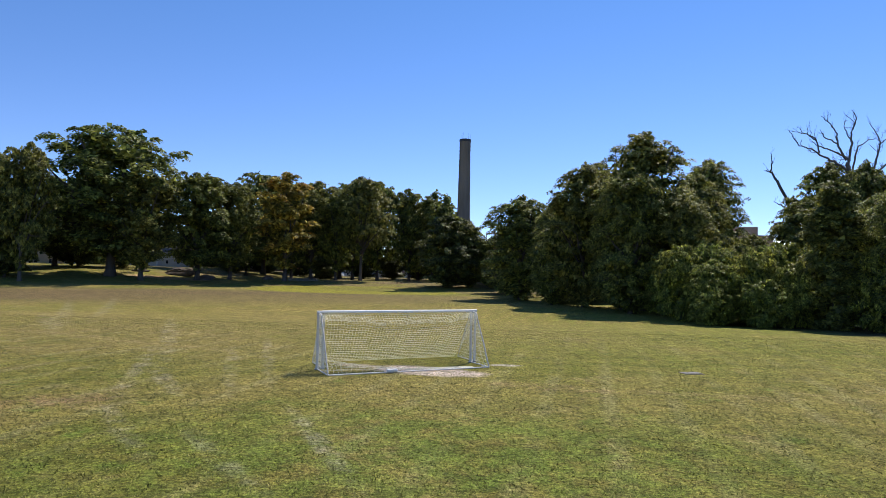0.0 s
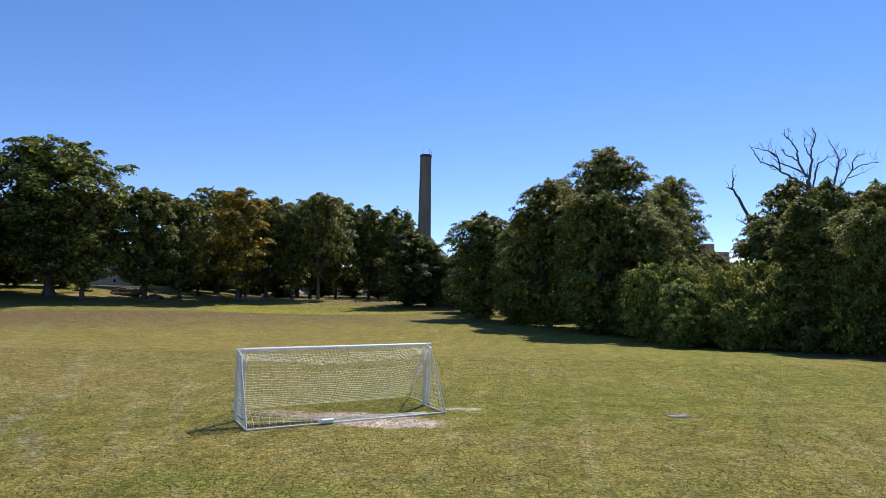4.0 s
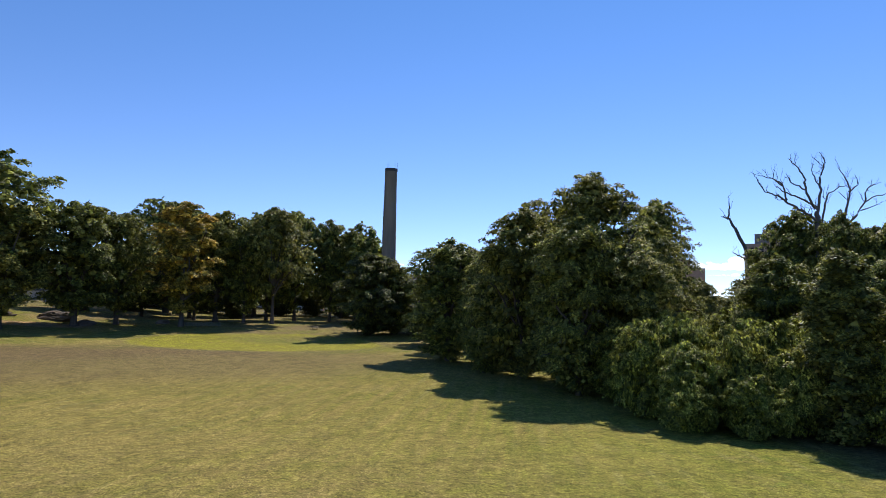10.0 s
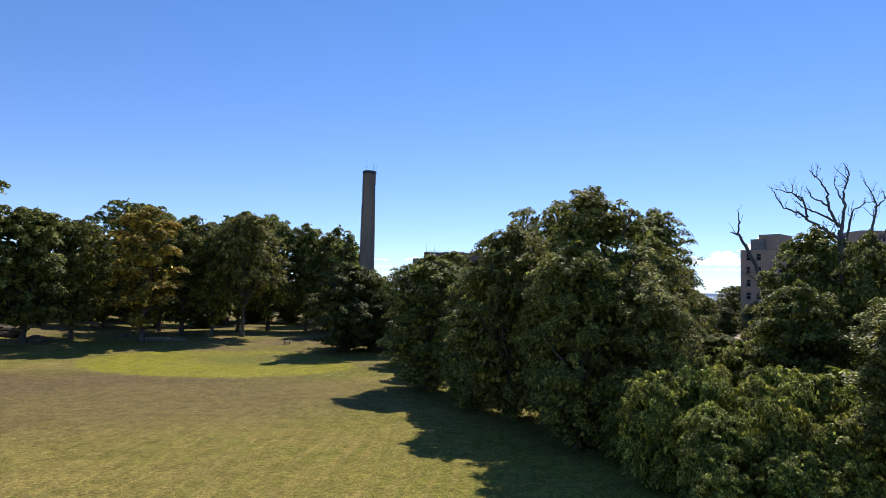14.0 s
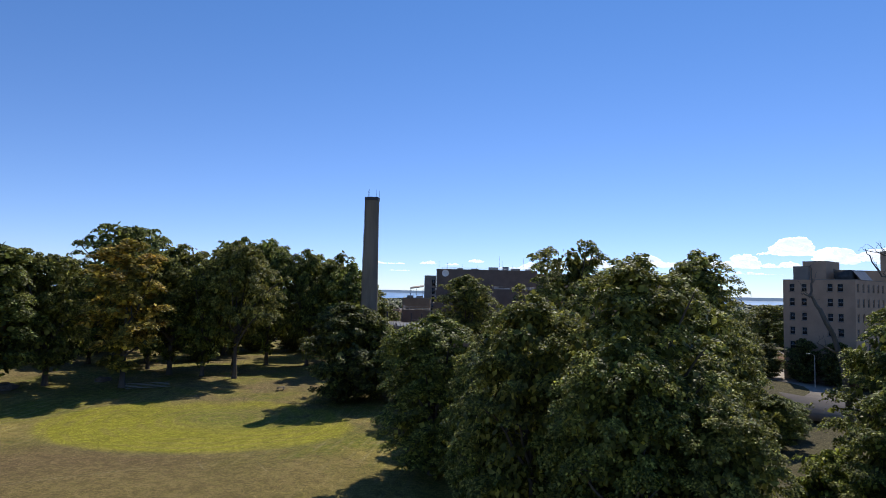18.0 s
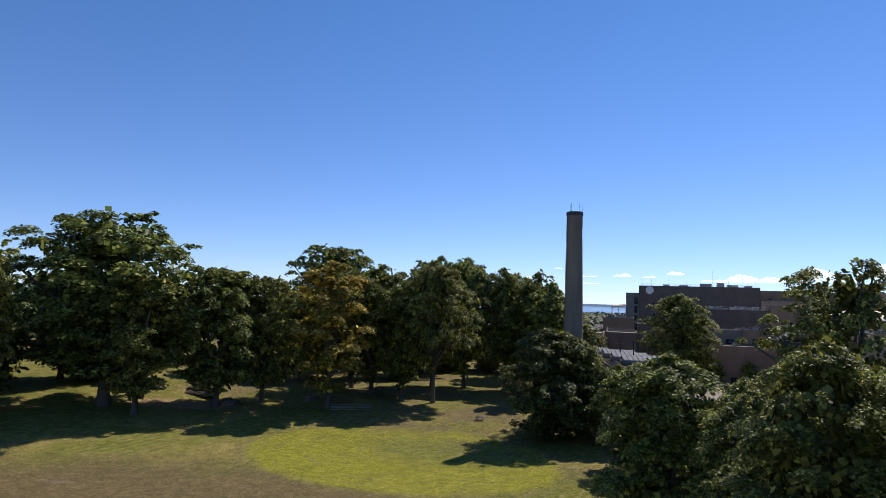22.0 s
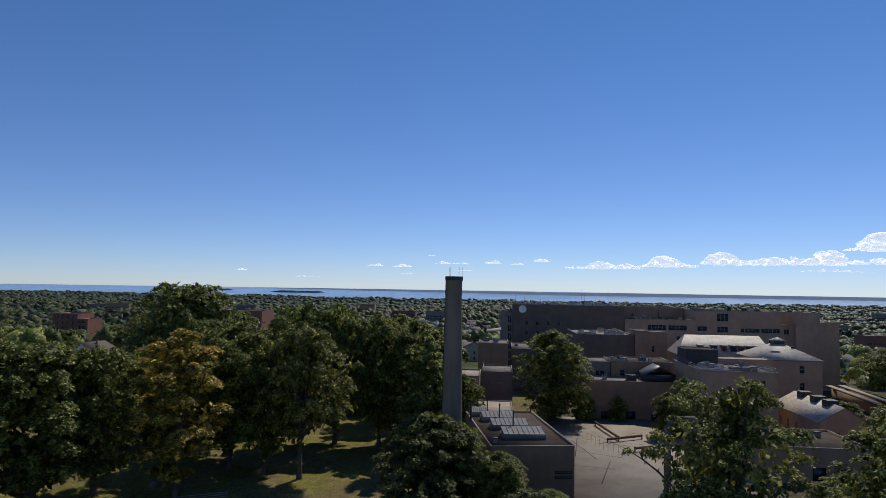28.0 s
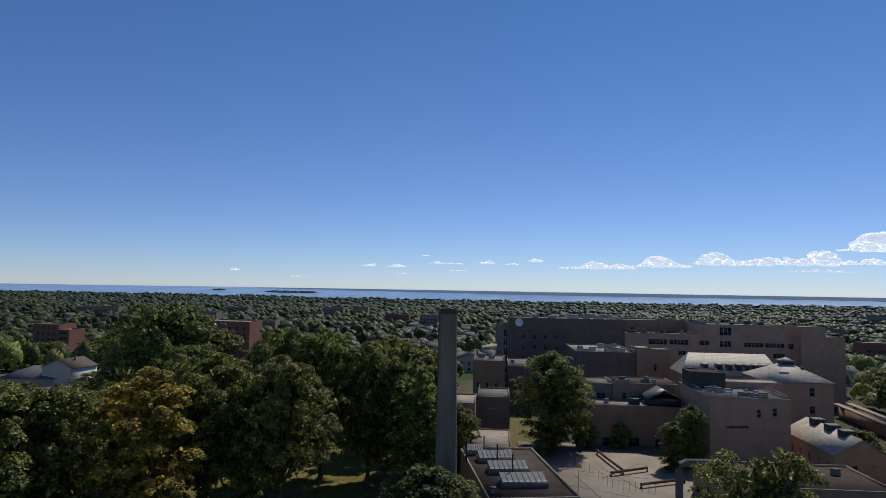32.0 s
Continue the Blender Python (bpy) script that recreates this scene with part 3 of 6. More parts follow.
GX = axis([(-4950, -1000, 400), (-1000, -200, 100), (-200, 160, 5), (160, 1000, 105), (1000, 4950, 395)])
GY = axis([(-900, -60, 120), (-60, 260, 5), (260, 800, 30), (800, 3700, 290)])
gv = np.array([(x, y, gz(x, y)) for y in GY for x in GX])
nx = len(GX)
gf = np.array([(j * nx + i, j * nx + i + 1, (j + 1) * nx + i + 1, (j + 1) * nx + i) for j in range(len(GY) - 1) for i in range(nx - 1)])
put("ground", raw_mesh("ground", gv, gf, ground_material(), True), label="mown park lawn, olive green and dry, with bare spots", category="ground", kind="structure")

# open water beyond the town, and the low shore behind it
m = Mat("sea_water", 0.25, 0, 0.5)
m.color(m.mix(m.ramp(m.noise(0.004, 3, 0.6, (1, 0.3, 1)), 0.35, 0.65), (0.22, 0.33, 0.46), (0.32, 0.43, 0.55)))
sv = [(x, y, z) for y, z in ((3400, -34.0), (3900, -12.0), (4400, 11.0), (4980, 28.0)) for x in np.linspace(-4950, 4950, 12)]
sf = [(j * 12 + i, j * 12 + i + 1, (j + 1) * 12 + i + 1, (j + 1) * 12 + i) for j in range(3) for i in range(11)]
put("water", raw_mesh("water", sv, sf, m.m, True), label="blue sound beyond the town", category="water", kind="structure")

fm = Mat("far_shore_haze_glow", 0.95, 0, 0.1)
# distance haze is put into bluish tones and a blue glow
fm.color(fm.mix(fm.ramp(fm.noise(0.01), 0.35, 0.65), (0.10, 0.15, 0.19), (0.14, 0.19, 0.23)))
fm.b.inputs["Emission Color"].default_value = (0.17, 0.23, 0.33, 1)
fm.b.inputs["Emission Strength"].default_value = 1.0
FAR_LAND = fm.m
xs = np.linspace(-4950, 4950, 120)
shore = []
for x in xs:
    q = min(1, max(0, (x + 2400) / 2600))
    y = 4900 - 560 * q
    low = 2 + 20 * (1 - q)
    top = 29.0 + 3.5 * noise.noise((x * 0.004, 3.1, 0)) + 1.2 * noise.noise((x * 0.02, 7.7, 0)) - 3.0 * (1 - q) * (1 + noise.noise((x * 0.0013, 0, 5)))
    shore += [(x, y, low), (x, y + 6, top), (x, y + 60, low)]
n = len(xs)
ff = [(3 * i, 3 * i + 3, 3 * i + 4, 3 * i + 1) for i in range(n - 1)] + [(3 * i + 1, 3 * i + 4, 3 * i + 5, 3 * i + 2) for i in range(n - 1)]
put("far_shore", raw_mesh("far_shore", shore, ff, FAR_LAND), label="low wooded shore across the water, glowing blue to imitate haze", category="shore", kind="structure")

# ---- trees ----
TREES = {}


def tree_kind(key, name, seed, h, r, base, count, leaves, size, leaf, trunk_r, fork, rad, shape=(0.42, 2.0), ragged=0.25, limbs=9, lean=(0, 0), label="", category="tree", fill=0.2):
    clumps = crown_clumps(seed, h, r, base, count, shape[0], shape[1], rad, ragged)
    crown = make_crown(key + "_crown", seed + 1, clumps, leaves, size, leaf, fill)
    ends = [(c, q) for c, q in zip(clumps[0], clumps[1])]
    trunk = make_trunk(key + "_trunk", seed, ends, h, trunk_r, fork, BARK, limbs, lean)
    TREES[key] = (name, h, r, trunk, crown, label, category)


tree_kind("oak_a", "oak_tree", 11, 28, 13, 3.4, 190, 34000, 0.52, LEAF_OAK, 0.75, 8.0, 1.75, (0.52, 2.90), 0.40, 16, label="large old oak with a broad dark green crown", fill=0.14)
tree_kind("oak_b", "oak_tree", 12, 27, 12, 3.6, 170, 30000, 0.5, LEAF_OAK, 0.65, 7.5, 1.70, (0.50, 2.80), 0.36, 15, label="tall oak with a rounded green crown over shaded grass", fill=0.15)
tree_kind("oak_c", "oak_tree", 13, 26, 11, 3.2, 160, 27000, 0.48, LEAF_MAPLE, 0.55, 7.0, 1.60, (0.50, 2.70), 0.34, 14, label="green broadleaf tree at the edge of the lawn", fill=0.16)
tree_kind("high", "oak_tree", 26, 27, 11, 7.5, 150, 27000, 0.46, LEAF_MAPLE, 0.5, 8.5, 1.60, (0.50, 2.50), 0.34, 14, label="oak on a bare trunk standing clear over sunlit grass", fill=0.14)
tree_kind("tall", "broadleaf_tree", 14, 27, 8, 2.6, 130, 20000, 0.46, LEAF_MAPLE, 0.45, 8.0, 1.35, (0.50, 2.50), 0.32, 12, label="tall narrow broadleaf tree with sunlit leaves")
tree_kind("gold", "turning_tree", 15, 27, 7.5, 3.4, 120, 20000, 0.44, LEAF_GOLD, 0.45, 7.5, 1.30, (0.48, 2.60), 0.32, 12, label="tree turning orange and yellow among green oaks")
tree_kind("dense", "dense_tree", 16, 18, 9, 0.4, 170, 24000, 0.4, LEAF_DARK, 0.4, 3.5, 1.35, (0.38, 2.50), 0.20, 6, label="dense dark tree with foliage down to the grass", fill=0.3)
tree_kind("near_a", "broadleaf_tree", 17, 25, 9, 0.4, 260, 42000, 0.31, LEAF_MAPLE, 0.5, 7.0, 1.25, (0.45, 2.30), 0.30, 14, label="big leafy tree at the lawn's edge casting deep shade", fill=0.24)
tree_kind("near_b", "broadleaf_tree", 18, 20, 8, 0.3, 210, 36000, 0.3, LEAF_MAPLE, 0.4, 6.0, 1.15, (0.42, 2.50), 0.30, 12, label="bushy green tree in the row beside the lawn", fill=0.24)
tree_kind("vine", "vine_thicket", 19, 9, 6.5, 0.1, 170, 26000, 0.24, LEAF_VINE, 0.15, 2.0, 0.85, (0.34, 2.60), 0.42, 5, label="bright green thicket overgrown with vines", category="bush", fill=0.3)
tree_kind("shrub", "shrub", 20, 5, 3, 0.2, 60, 4500, 0.30, LEAF_VINE, 0.08, 1.0, 0.55, (0.4, 2.0), 0.3, 4, label="leafy green shrub by the buildings", category="bush")
tree_kind("ivy", "ivy_clad_tree", 21, 15, 3.2, 0.1, 220, 30000, 0.22, LEAF_OAK, 0.35, 5.0, 0.80, (0.24, 2.40), 0.20, 5, label="tree trunk smothered in dark ivy", fill=0.4)
tree_kind("spike", "open_crowned_tree", 22, 30, 6, 9, 34, 5000, 0.5, LEAF_MAPLE, 0.4, 12, 1.4, (0.5, 2.0), 0.5, label="thin open tree rising over the wood", fill=0.05)
tree_kind("court", "courtyard_tree", 23, 28, 12, 1.4, 210, 32000, 0.44, LEAF_MAPLE, 0.5, 7.0, 1.65, (0.45, 2.60), 0.30, 12, label="broad bright green tree beside the hospital yard")
tree_kind("broad", "broad_tree", 25, 30, 14, 2.0, 190, 40000, 0.44, LEAF_MAPLE, 0.6, 9.0, 1.60, (0.50, 2.2), 0.60, 20, label="broad leafy tree with an open top beside the paved yard", fill=0.10)


def plant(key, x, y, top, r, turn=0.0, sink=0.1):
    """A tree whose crown reaches the height top, over the ground at (x, y)."""
    name, h0, r0, trunk, crown, label, category = TREES[key]
    base = gz(x, y)
    h = top - base - 0.2
    m = Matrix.LocRotScale((x, y, base - sink), Euler((0, 0, radians(turn))), (r * 1.05 / r0, r * 1.05 / r0, h / h0))
    t = thing(name, m, label, category)
    put("trunk", trunk, t)
    put("crown", crown, t)
    return t


PLANTS = [
    # left belt, from the field's far corner to the stack
    ("oak_a", -102, 137, 41.5, 20.5, 0), ("oak_c", -92, 135, 28.5, 12, 200), ("oak_b", -83, 149, 31, 13, 40), ("oak_c", -58, 178, 33, 12, 70), ("oak_c", -8, 208, 19, 7, 30), ("oak_a", -101, 186, 23.5, 11, 90), ("oak_c", -86, 192, 25, 9.5, 10), ("oak_b", -92, 224, 42.5, 16, 0),
    ("gold", -60, 158, 31.5, 9.8, 0), ("oak_b", -77, 158, 29.5, 10, 60), ("high", -40, 173, 33.8, 10.5, 200), ("oak_c", -49, 176, 29, 8.5, 310), ("oak_c", -41, 206, 37, 10.5, 120), ("oak_c", -50, 204, 37, 10, 20),
    ("tall", -20, 204, 32, 9, 75), ("tall", -14, 190, 29, 8, 10), ("oak_c", -29, 206, 34, 9.5, 280), ("dense", -9, 149, 20, 10, 0),
    ("oak_c", -110, 114, 32.5, 8, 25), ("dense", -119, 120, 25, 8.5, 0), ("dense", -128, 116, 24.2, 8.5, 80), ("dense", -138, 111, 24.5, 9, 200), ("dense", -148, 105, 24, 9.5, 300), ("spike", -152, 152, 36, 7, 0), ("dense", -152, 140, 27, 14, 70), ("dense", -174, 144, 26, 12, 130), ("dense", -136, 138, 22, 9, 10), ("dense", -122, 152, 20, 8, 100), ("near_b", -112, 158, 14, 6, 0), ("oak_b", -192, 142, 26, 12, 220), ("oak_c", -192, 162, 29, 12, 20),
    ("oak_b", -128, 150, 29, 12, 15), ("oak_a", -126, 188, 25.5, 13, 250), ("oak_c", -68, 188, 31, 9, 45), ("oak_b", -76, 205, 33, 11, 145), ("oak_a", -62, 232, 34, 13, 160),
    ("oak_c", -30, 240, 33, 12, 100), ("oak_b", -114, 235, 22, 13, 50), ("oak_c", -152, 212, 23, 12, 300), ("oak_a", -172, 338, 27, 12, 33), ("oak_b", -96, 262, 33, 13, 0),
    ("oak_c", -60, 262, 31, 13, 77), ("oak_b", -236, 372, 16, 11, 0), ("oak_c", -214, 376, 18, 10, 70), ("oak_b", -262, 374, 14, 11, 140), ("oak_c", -150, 378, 17, 11, 200), ("oak_b", -176, 372, 16, 10, 260), ("oak_c", -282, 360, 19, 12, 20), ("oak_a", -128, 272, 31, 13, 210), ("oak_b", -175, 205, 27, 13, 110), ("oak_c", -210, 190, 27, 13, 10), ("tall", -16, 226, 28, 8, 210), ("oak_c", -22, 268, 28, 11, 150),
    ("oak_a", -215, 150, 25, 13, 190), ("oak_b", -240, 170, 26, 14, 280), ("oak_c", -190, 240, 27, 13, 60),
    # low growth under and behind the belt
    ("dense", -132, 262, 15, 9, 0), ("dense", -112, 250, 14, 9, 30), ("dense", -98, 244, 13, 8, 60), ("dense", -84, 248, 14, 9, 90), ("dense", -70, 243, 13, 8, 120), ("dense", -56, 247, 14, 9, 150), ("dense", -43, 250, 14, 8, 180), ("dense", -31, 248, 13, 8, 210), ("dense", -21, 243, 12, 6, 240), ("dense", -64, 214, 9, 6, 20), ("dense", -100, 212, 9, 6, 140),
    # row on the lawn's other side
    ("near_b", 9.0, 100.5, 19.6, 8.7, 0), ("near_b", 16, 95, 18, 6.5, 120), ("near_a", 26.6, 71.5, 26.1, 8.8, 0), ("near_b", 19.0, 79.5, 22.4, 7.8, 210),
    ("near_b", 27, 104, 20.5, 6.5, 70), ("near_b", 35, 94, 20.5, 7, 30), ("near_a", 50.5, 115, 29.8, 9.6, 140), ("near_b", 44, 100, 22, 7, 80), ("near_b", 21, 101, 17, 6, 20),
    ("near_b", 33, 74, 17, 6, 80), ("near_b", 24, 74, 14, 5, 20), ("near_b", 38, 84, 22, 7, 250), ("near_b", 15, 90.5, 17, 6.0, 300), ("near_b", 14, 84, 13, 4.5, 260), ("near_b", 10, 117, 14, 5.5, 10),
    ("near_b", 26, 117, 12, 6, 200), ("near_b", 42, 120, 15, 6.5, 300), ("broad", 31.5, 121, 31, 11.5, 20), ("near_b", 52, 126, 19, 8, 60),
    ("near_b", 23.5, 64.5, 19.5, 6.5, 33), ("near_b", 30, 62, 15.5, 5.5, 133),
    ("vine", 27.0, 52, 8.4, 3.6, 0), ("vine", 29.5, 47.5, 6.6, 3.6, 50), ("vine", 31, 53.5, 8.6, 3.8, 110), ("vine", 33.5, 46.0, 7.4, 3.2, 160), ("vine", 34.8, 51, 8.1, 3.4, 220), ("vine", 36.6, 43.6, 6.4, 2.9, 270), ("vine", 38, 49, 8.7, 3.6, 320), ("vine", 39, 44.8, 7.1, 3.0, 15), ("vine", 41.5, 48.5, 7.9, 3.4, 75), ("vine", 32.4, 57.5, 9.2, 4.4, 135), ("vine", 38.5, 55, 8.6, 4.6, 195), ("vine", 28.5, 45.0, 4.4, 2.8, 255), ("vine", 33.0, 42.6, 4.4, 2.8, 315), ("vine", 44, 62, 7.6, 5, 0), ("vine", 50, 66, 7.6, 5, 120), ("vine", 46, 74, 9.5, 4.8, 0), ("vine", 43, 52, 8.8, 6.5, 250),
    ("vine", 28, 59, 7.1, 4.5, 60), ("ivy", 39.8, 41.4, 14.8, 3.5, 0), ("vine", 42.6, 38.6, 7.5, 3.6, 30),
    ("near_b", 48.5, 47, 14.5, 5, 190), ("near_b", 58.5, 80, 23.2, 7.6, 150), ("near_b", 59.5, 71.5, 21.8, 5.5, 50), ("near_b", 66.5, 72, 21.6, 7, 250), ("near_b", 55, 60, 15.5, 6, 10), ("near_b", 72, 84, 21, 8, 330),
    ("near_b", 64, 48, 13, 6.5, 70), ("near_b", 70, 64, 16, 7, 170), ("near_b", 50, 70, 16, 6, 190),
    ("near_b", 43.8, 37, 13.5, 3.8, 20), ("vine", 45.5, 31, 9.5, 4.8, 20), ("vine", 47.5, 25.5, 8.2, 4.8, 90), ("vine", 50, 17, 8.0, 5, 170), ("vine", 53, 8, 8.0, 5.5, 230), ("near_b", 56, 21, 12, 6, 0), ("near_b", 56, 38, 13.5, 6, 200),
    # round the yard and the buildings
    ("court", 20.5, 245, 29.4, 13, 45), ("near_b", 3, 149, 14, 6, 45), ("near_b", 12, 146, 9, 5, 145), ("near_b", -4, 152, 18, 6, 245), ("dense", 7, 132, 13, 6.5, 33), ("near_b", 10, 126, 11, 5.5, 93), ("shrub", 30, 128, 6, 4, 15),
    ("near_b", 51, 225, 13.5, 5, 0), ("near_b", 56.5, 228.5, 17.5, 5.5, 60), ("near_b", 60, 150, 12, 6, 0), ("near_b", 57, 130, 17, 6.5, 0), ("near_b", 69.5, 140, 15.3, 5.5, 40),
    ("shrub", 100, 250, 9, 4, 30), ("shrub", 16, 236, 5, 3, 0), ("dense", 128, 206, 9, 6, 90), ("dense", 103.5, 177.5, 13, 4.6, 20), ("dense", 108, 171, 12.6, 4.6, 130), ("dense", 113, 165.5, 11.5, 4.6, 200), ("dense", 98.5, 186, 11, 4.4, 60), ("dense", 118, 160, 10, 4.6, 250), ("oak_c", 112, 226, 12, 6, 0), ("oak_b", 104, 236, 11, 6, 40), ("oak_c", 96, 222, 8, 5, 90), ("near_b", 64, 118, 7.5, 4.5, 0), ("near_b", 71, 126, 5.6, 4, 80),
    ("oak_c", 172, 285, 15, 9, 0), ("oak_b", 186, 268, 14, 9, 60), ("oak_c", 200, 280, 16, 10, 99), ("oak_b", 171, 306, 13, 8, 140), ("oak_c", 206, 330, 16, 11, 180), ("oak_b", 216, 300, 15, 11, 220), ("oak_b", 230, 350, 15, 12, 0), ("oak_c", 190, 370, 14, 12, 33), ("oak_b", 176, 330, 20, 12, 0), ("oak_c", 190, 300, 18, 12, 50), ("shrub", 30, 247, 9, 4, 80), ("shrub", 41, 247.5, 8, 3.5, 10), ("tall", -14, 246, 22, 6, 0), ("shrub", -14, 236, 8, 4, 0),
]
for p in PLANTS:
    plant(*p)


# ---- football goals ----
def goal(at, label, bar=True):
    """A portable goal: white posts and bar, grey bent back legs, ground bar, weight and net."""
    g = thing("football_goal", at, label, "goal", "goals set mouth to mouth")
    W, Hh, D, T = 3.66, 2.42, 1.76, 0.62
    put("crossbar", tubes("crossbar", [(np.array([(-W - 0.06, 0, Hh), (0, 0, Hh), (W + 0.06, 0, Hh)]), 0.062)], WHITE_PAINT, 10), g, label="white painted crossbar")
    post = tubes("post", [(np.array([(0, 0, 0.0), (0, 0, 1.2), (0, 0, Hh)]), 0.06)], GREY_ALU, 10)
    foot = boxes("foot", [(-0.09, 0.09, -0.09, 0.09, 0, 0.05)], GALV)
    a = np.linspace(0, 1, 9)
    bend = [(0, -T * 0.72 * q, Hh - 0.02 - 0.03 * q) for q in a[:6]] + [(0, -T * (0.72 + 0.2 * math.sin(q * 1.57)), Hh - 0.05 - 0.22 * (1 - math.cos(q * 1.57))) for q in (0.35, 0.7, 1.0)]
    leg_pts = np.array(bend + [(0, -T - (D - T) * 0.5, Hh * 0.46), (0, -D, 0.05)])
    leg = tubes("back_leg", [(leg_pts, 0.028)], GREY_ALU, 8)
    side = tubes("side_bar", [(np.array([(0, -0.05, 0.04), (0, -D / 2, 0.04), (0, -D, 0.04)]), 0.025)], WHITE_PAINT, 8)
    for s in (-1, 1):
        p = put("post", post, g, pose(s * W, 0, 0))
        put("foot", foot, p)
        put("back_leg", leg, g, pose(s * W, 0, 0), label="grey bent tube back leg")
        put("side_bar", side, g, pose(s * W, 0, 0))
    if bar:
        put("ground_bar", tubes("ground_bar", [(np.array([(-W, -D, 0.04), (0, -D, 0.04), (W, -D, 0.04)]), 0.028)], WHITE_PAINT, 8), g)
    # net: a sagging roof behind the bar, then a slack sheet drawn in to the other goal's ground bar
    if bar:
        lines = []

        def sheet(u, v):
            """A point of the net: u along the bar, v from the bar (0) over the roof to the ground (1)."""
            x = -W + 2 * W * u
            sag = 0.30 * math.sin(math.pi * u) ** 0.7 + 0.03 * math.sin(u * 41) + 0.03 * math.sin(u * 17 + 1)
            if v < 0.26:
                q = v / 0.26
                return (x, -T * q, Hh - 0.05 - 0.14 * q - sag * math.sin(q * 1.5))
            q = (v - 0.26) / 0.74
            top = Hh - 0.19 - sag
            return (x + 0.25 * q * (1 - 2 * u) + 0.28 * q, -T + (D + T + 0.1) * q, top * (1 - q) ** 1.15 + 0.05)

        for i in range(53):
            lines.append((np.array([sheet(i / 52, v) for v in np.linspace(0, 1, 17)]), 0.0075))
        for j in range(1, 28):
            lines.append((np.array([sheet(u, j / 27) for u in np.linspace(0, 1, 25)]), 0.0085))
        put("net", tubes("net", lines, NET, 3, False), g, label="sagging pale yellow cord net")
        slack = []
        for i in range(34):
            u = i / 33
            slack.append((np.array([(-W + 2 * W * u * 0.9 + 0.05 * math.sin(9 * q + i), -D + 0.95 * q * (1 - 0.7 * u), 0.05 + (0.55 * (1 - u) ** 3) * math.sin(math.pi * q) + 0.02) for q in np.linspace(0, 1, 9)]), 0.006))
        for k in range(1, 9):
            q = k / 8
            slack.append((np.array([(-W + 2 * W * u * 0.9, -D + 0.95 * q * (1 - 0.7 * u) + 0.03 * math.sin(u * 30 + k), 0.05 + (0.55 * (1 - u) ** 3) * math.sin(math.pi * q) + 0.02) for u in np.linspace(0, 1, 30)]), 0.006))
        put("loose_net", tubes("loose_net", slack, NET, 3, False), g, label="slack net lying along the ground bar")
    sides = []
    for i in range(1, 16):
        q = i / 16
        ztop = float(np.interp(q * D, -leg_pts[:, 1], leg_pts[:, 2]))
        sides.append((np.array([(0.05 * math.sin(3 * z), -q * D, 0.04 + (ztop - 0.04) * z) for z in np.linspace(0, 1, 7)]), 0.0065))
    for j in range(1, 15):
        z = j / 15 * Hh
        far = float(np.interp(-z, -leg_pts[::1, 2], -leg_pts[:, 1]))
        sides.append((np.array([(0.05 * math.sin(3 * z / Hh), -far * q, z) for q in np.linspace(0, 1, 7)]), 0.0065))
    sn = tubes("side_net", sides, NET, 3, False)
    for s in (-1, 1):
        put("side_net", sn, g, pose(s * W, 0, 0))
    return g


near_goal = goal(pose(0.40, 0.02, 0, 0, 0, 30.5), "white metal football goal, net side towards the open lawn")
goal(pose(0.56, 0.30, 0, 0, 0, 210.2), "second white football goal standing against the first", False)
put("counterweight", bevel_box("counterweight", -0.22, 0.22, -0.10, 0.10, 0.0, 0.12, WHITE_PAINT, 0.03), near_goal, pose(-0.95, -1.76, 0.05), label="white counterweight on the ground bar")
put("strap", tubes("strap", [(np.array([(0, 0, 2.38), (0.02, -0.05, 2.1), (-0.06, -0.06, 1.85)]), 0.012)], DARK_METAL, 5), near_goal, pose(0.35, -0.05, 0), label="dark strap hanging from the bar")

# drain grate in the lawn
gr = thing("drain_grate", pose(13.36, 0.9, -0.012, 0, 0, 12) @ Matrix.Diagonal((0.72, 0.72, 1, 1)), "pale iron drain grate set in a concrete frame in the grass", "drain")
put("frame", boxes("frame", [(-0.62, 0.62, -0.45, -0.33, -0.2, 0.03), (-0.62, 0.62, 0.33, 0.45, -0.2, 0.03), (-0.62, -0.5, -0.33, 0.33, -0.2, 0.03), (0.5, 0.62, -0.33, 0.33, -0.2, 0.03)], CONCRETE), gr)
slot = boxes("bar", [(-0.022, 0.022, -0.33, 0.33, -0.05, 0.02)], GALV)
for i in range(11):
    put("bar", slot, gr, pose(-0.45 + 0.09 * i, 0, 0))
gr2 = thing("drain_cover", pose(11.3, -15.6, 0.0), "round grey concrete drain cover in the grass", "drain")
put("cover", tubes("cover", [(np.array([(0, 0, -0.1), (0, 0, 0.02), (0, 0, 0.035)]), np.array([0.45, 0.45, 0.40])), (np.array([(0, 0, 0.03), (0, 0, 0.04)]), np.array([0.41, 0.001]))], CONCRETE, 20), gr2)


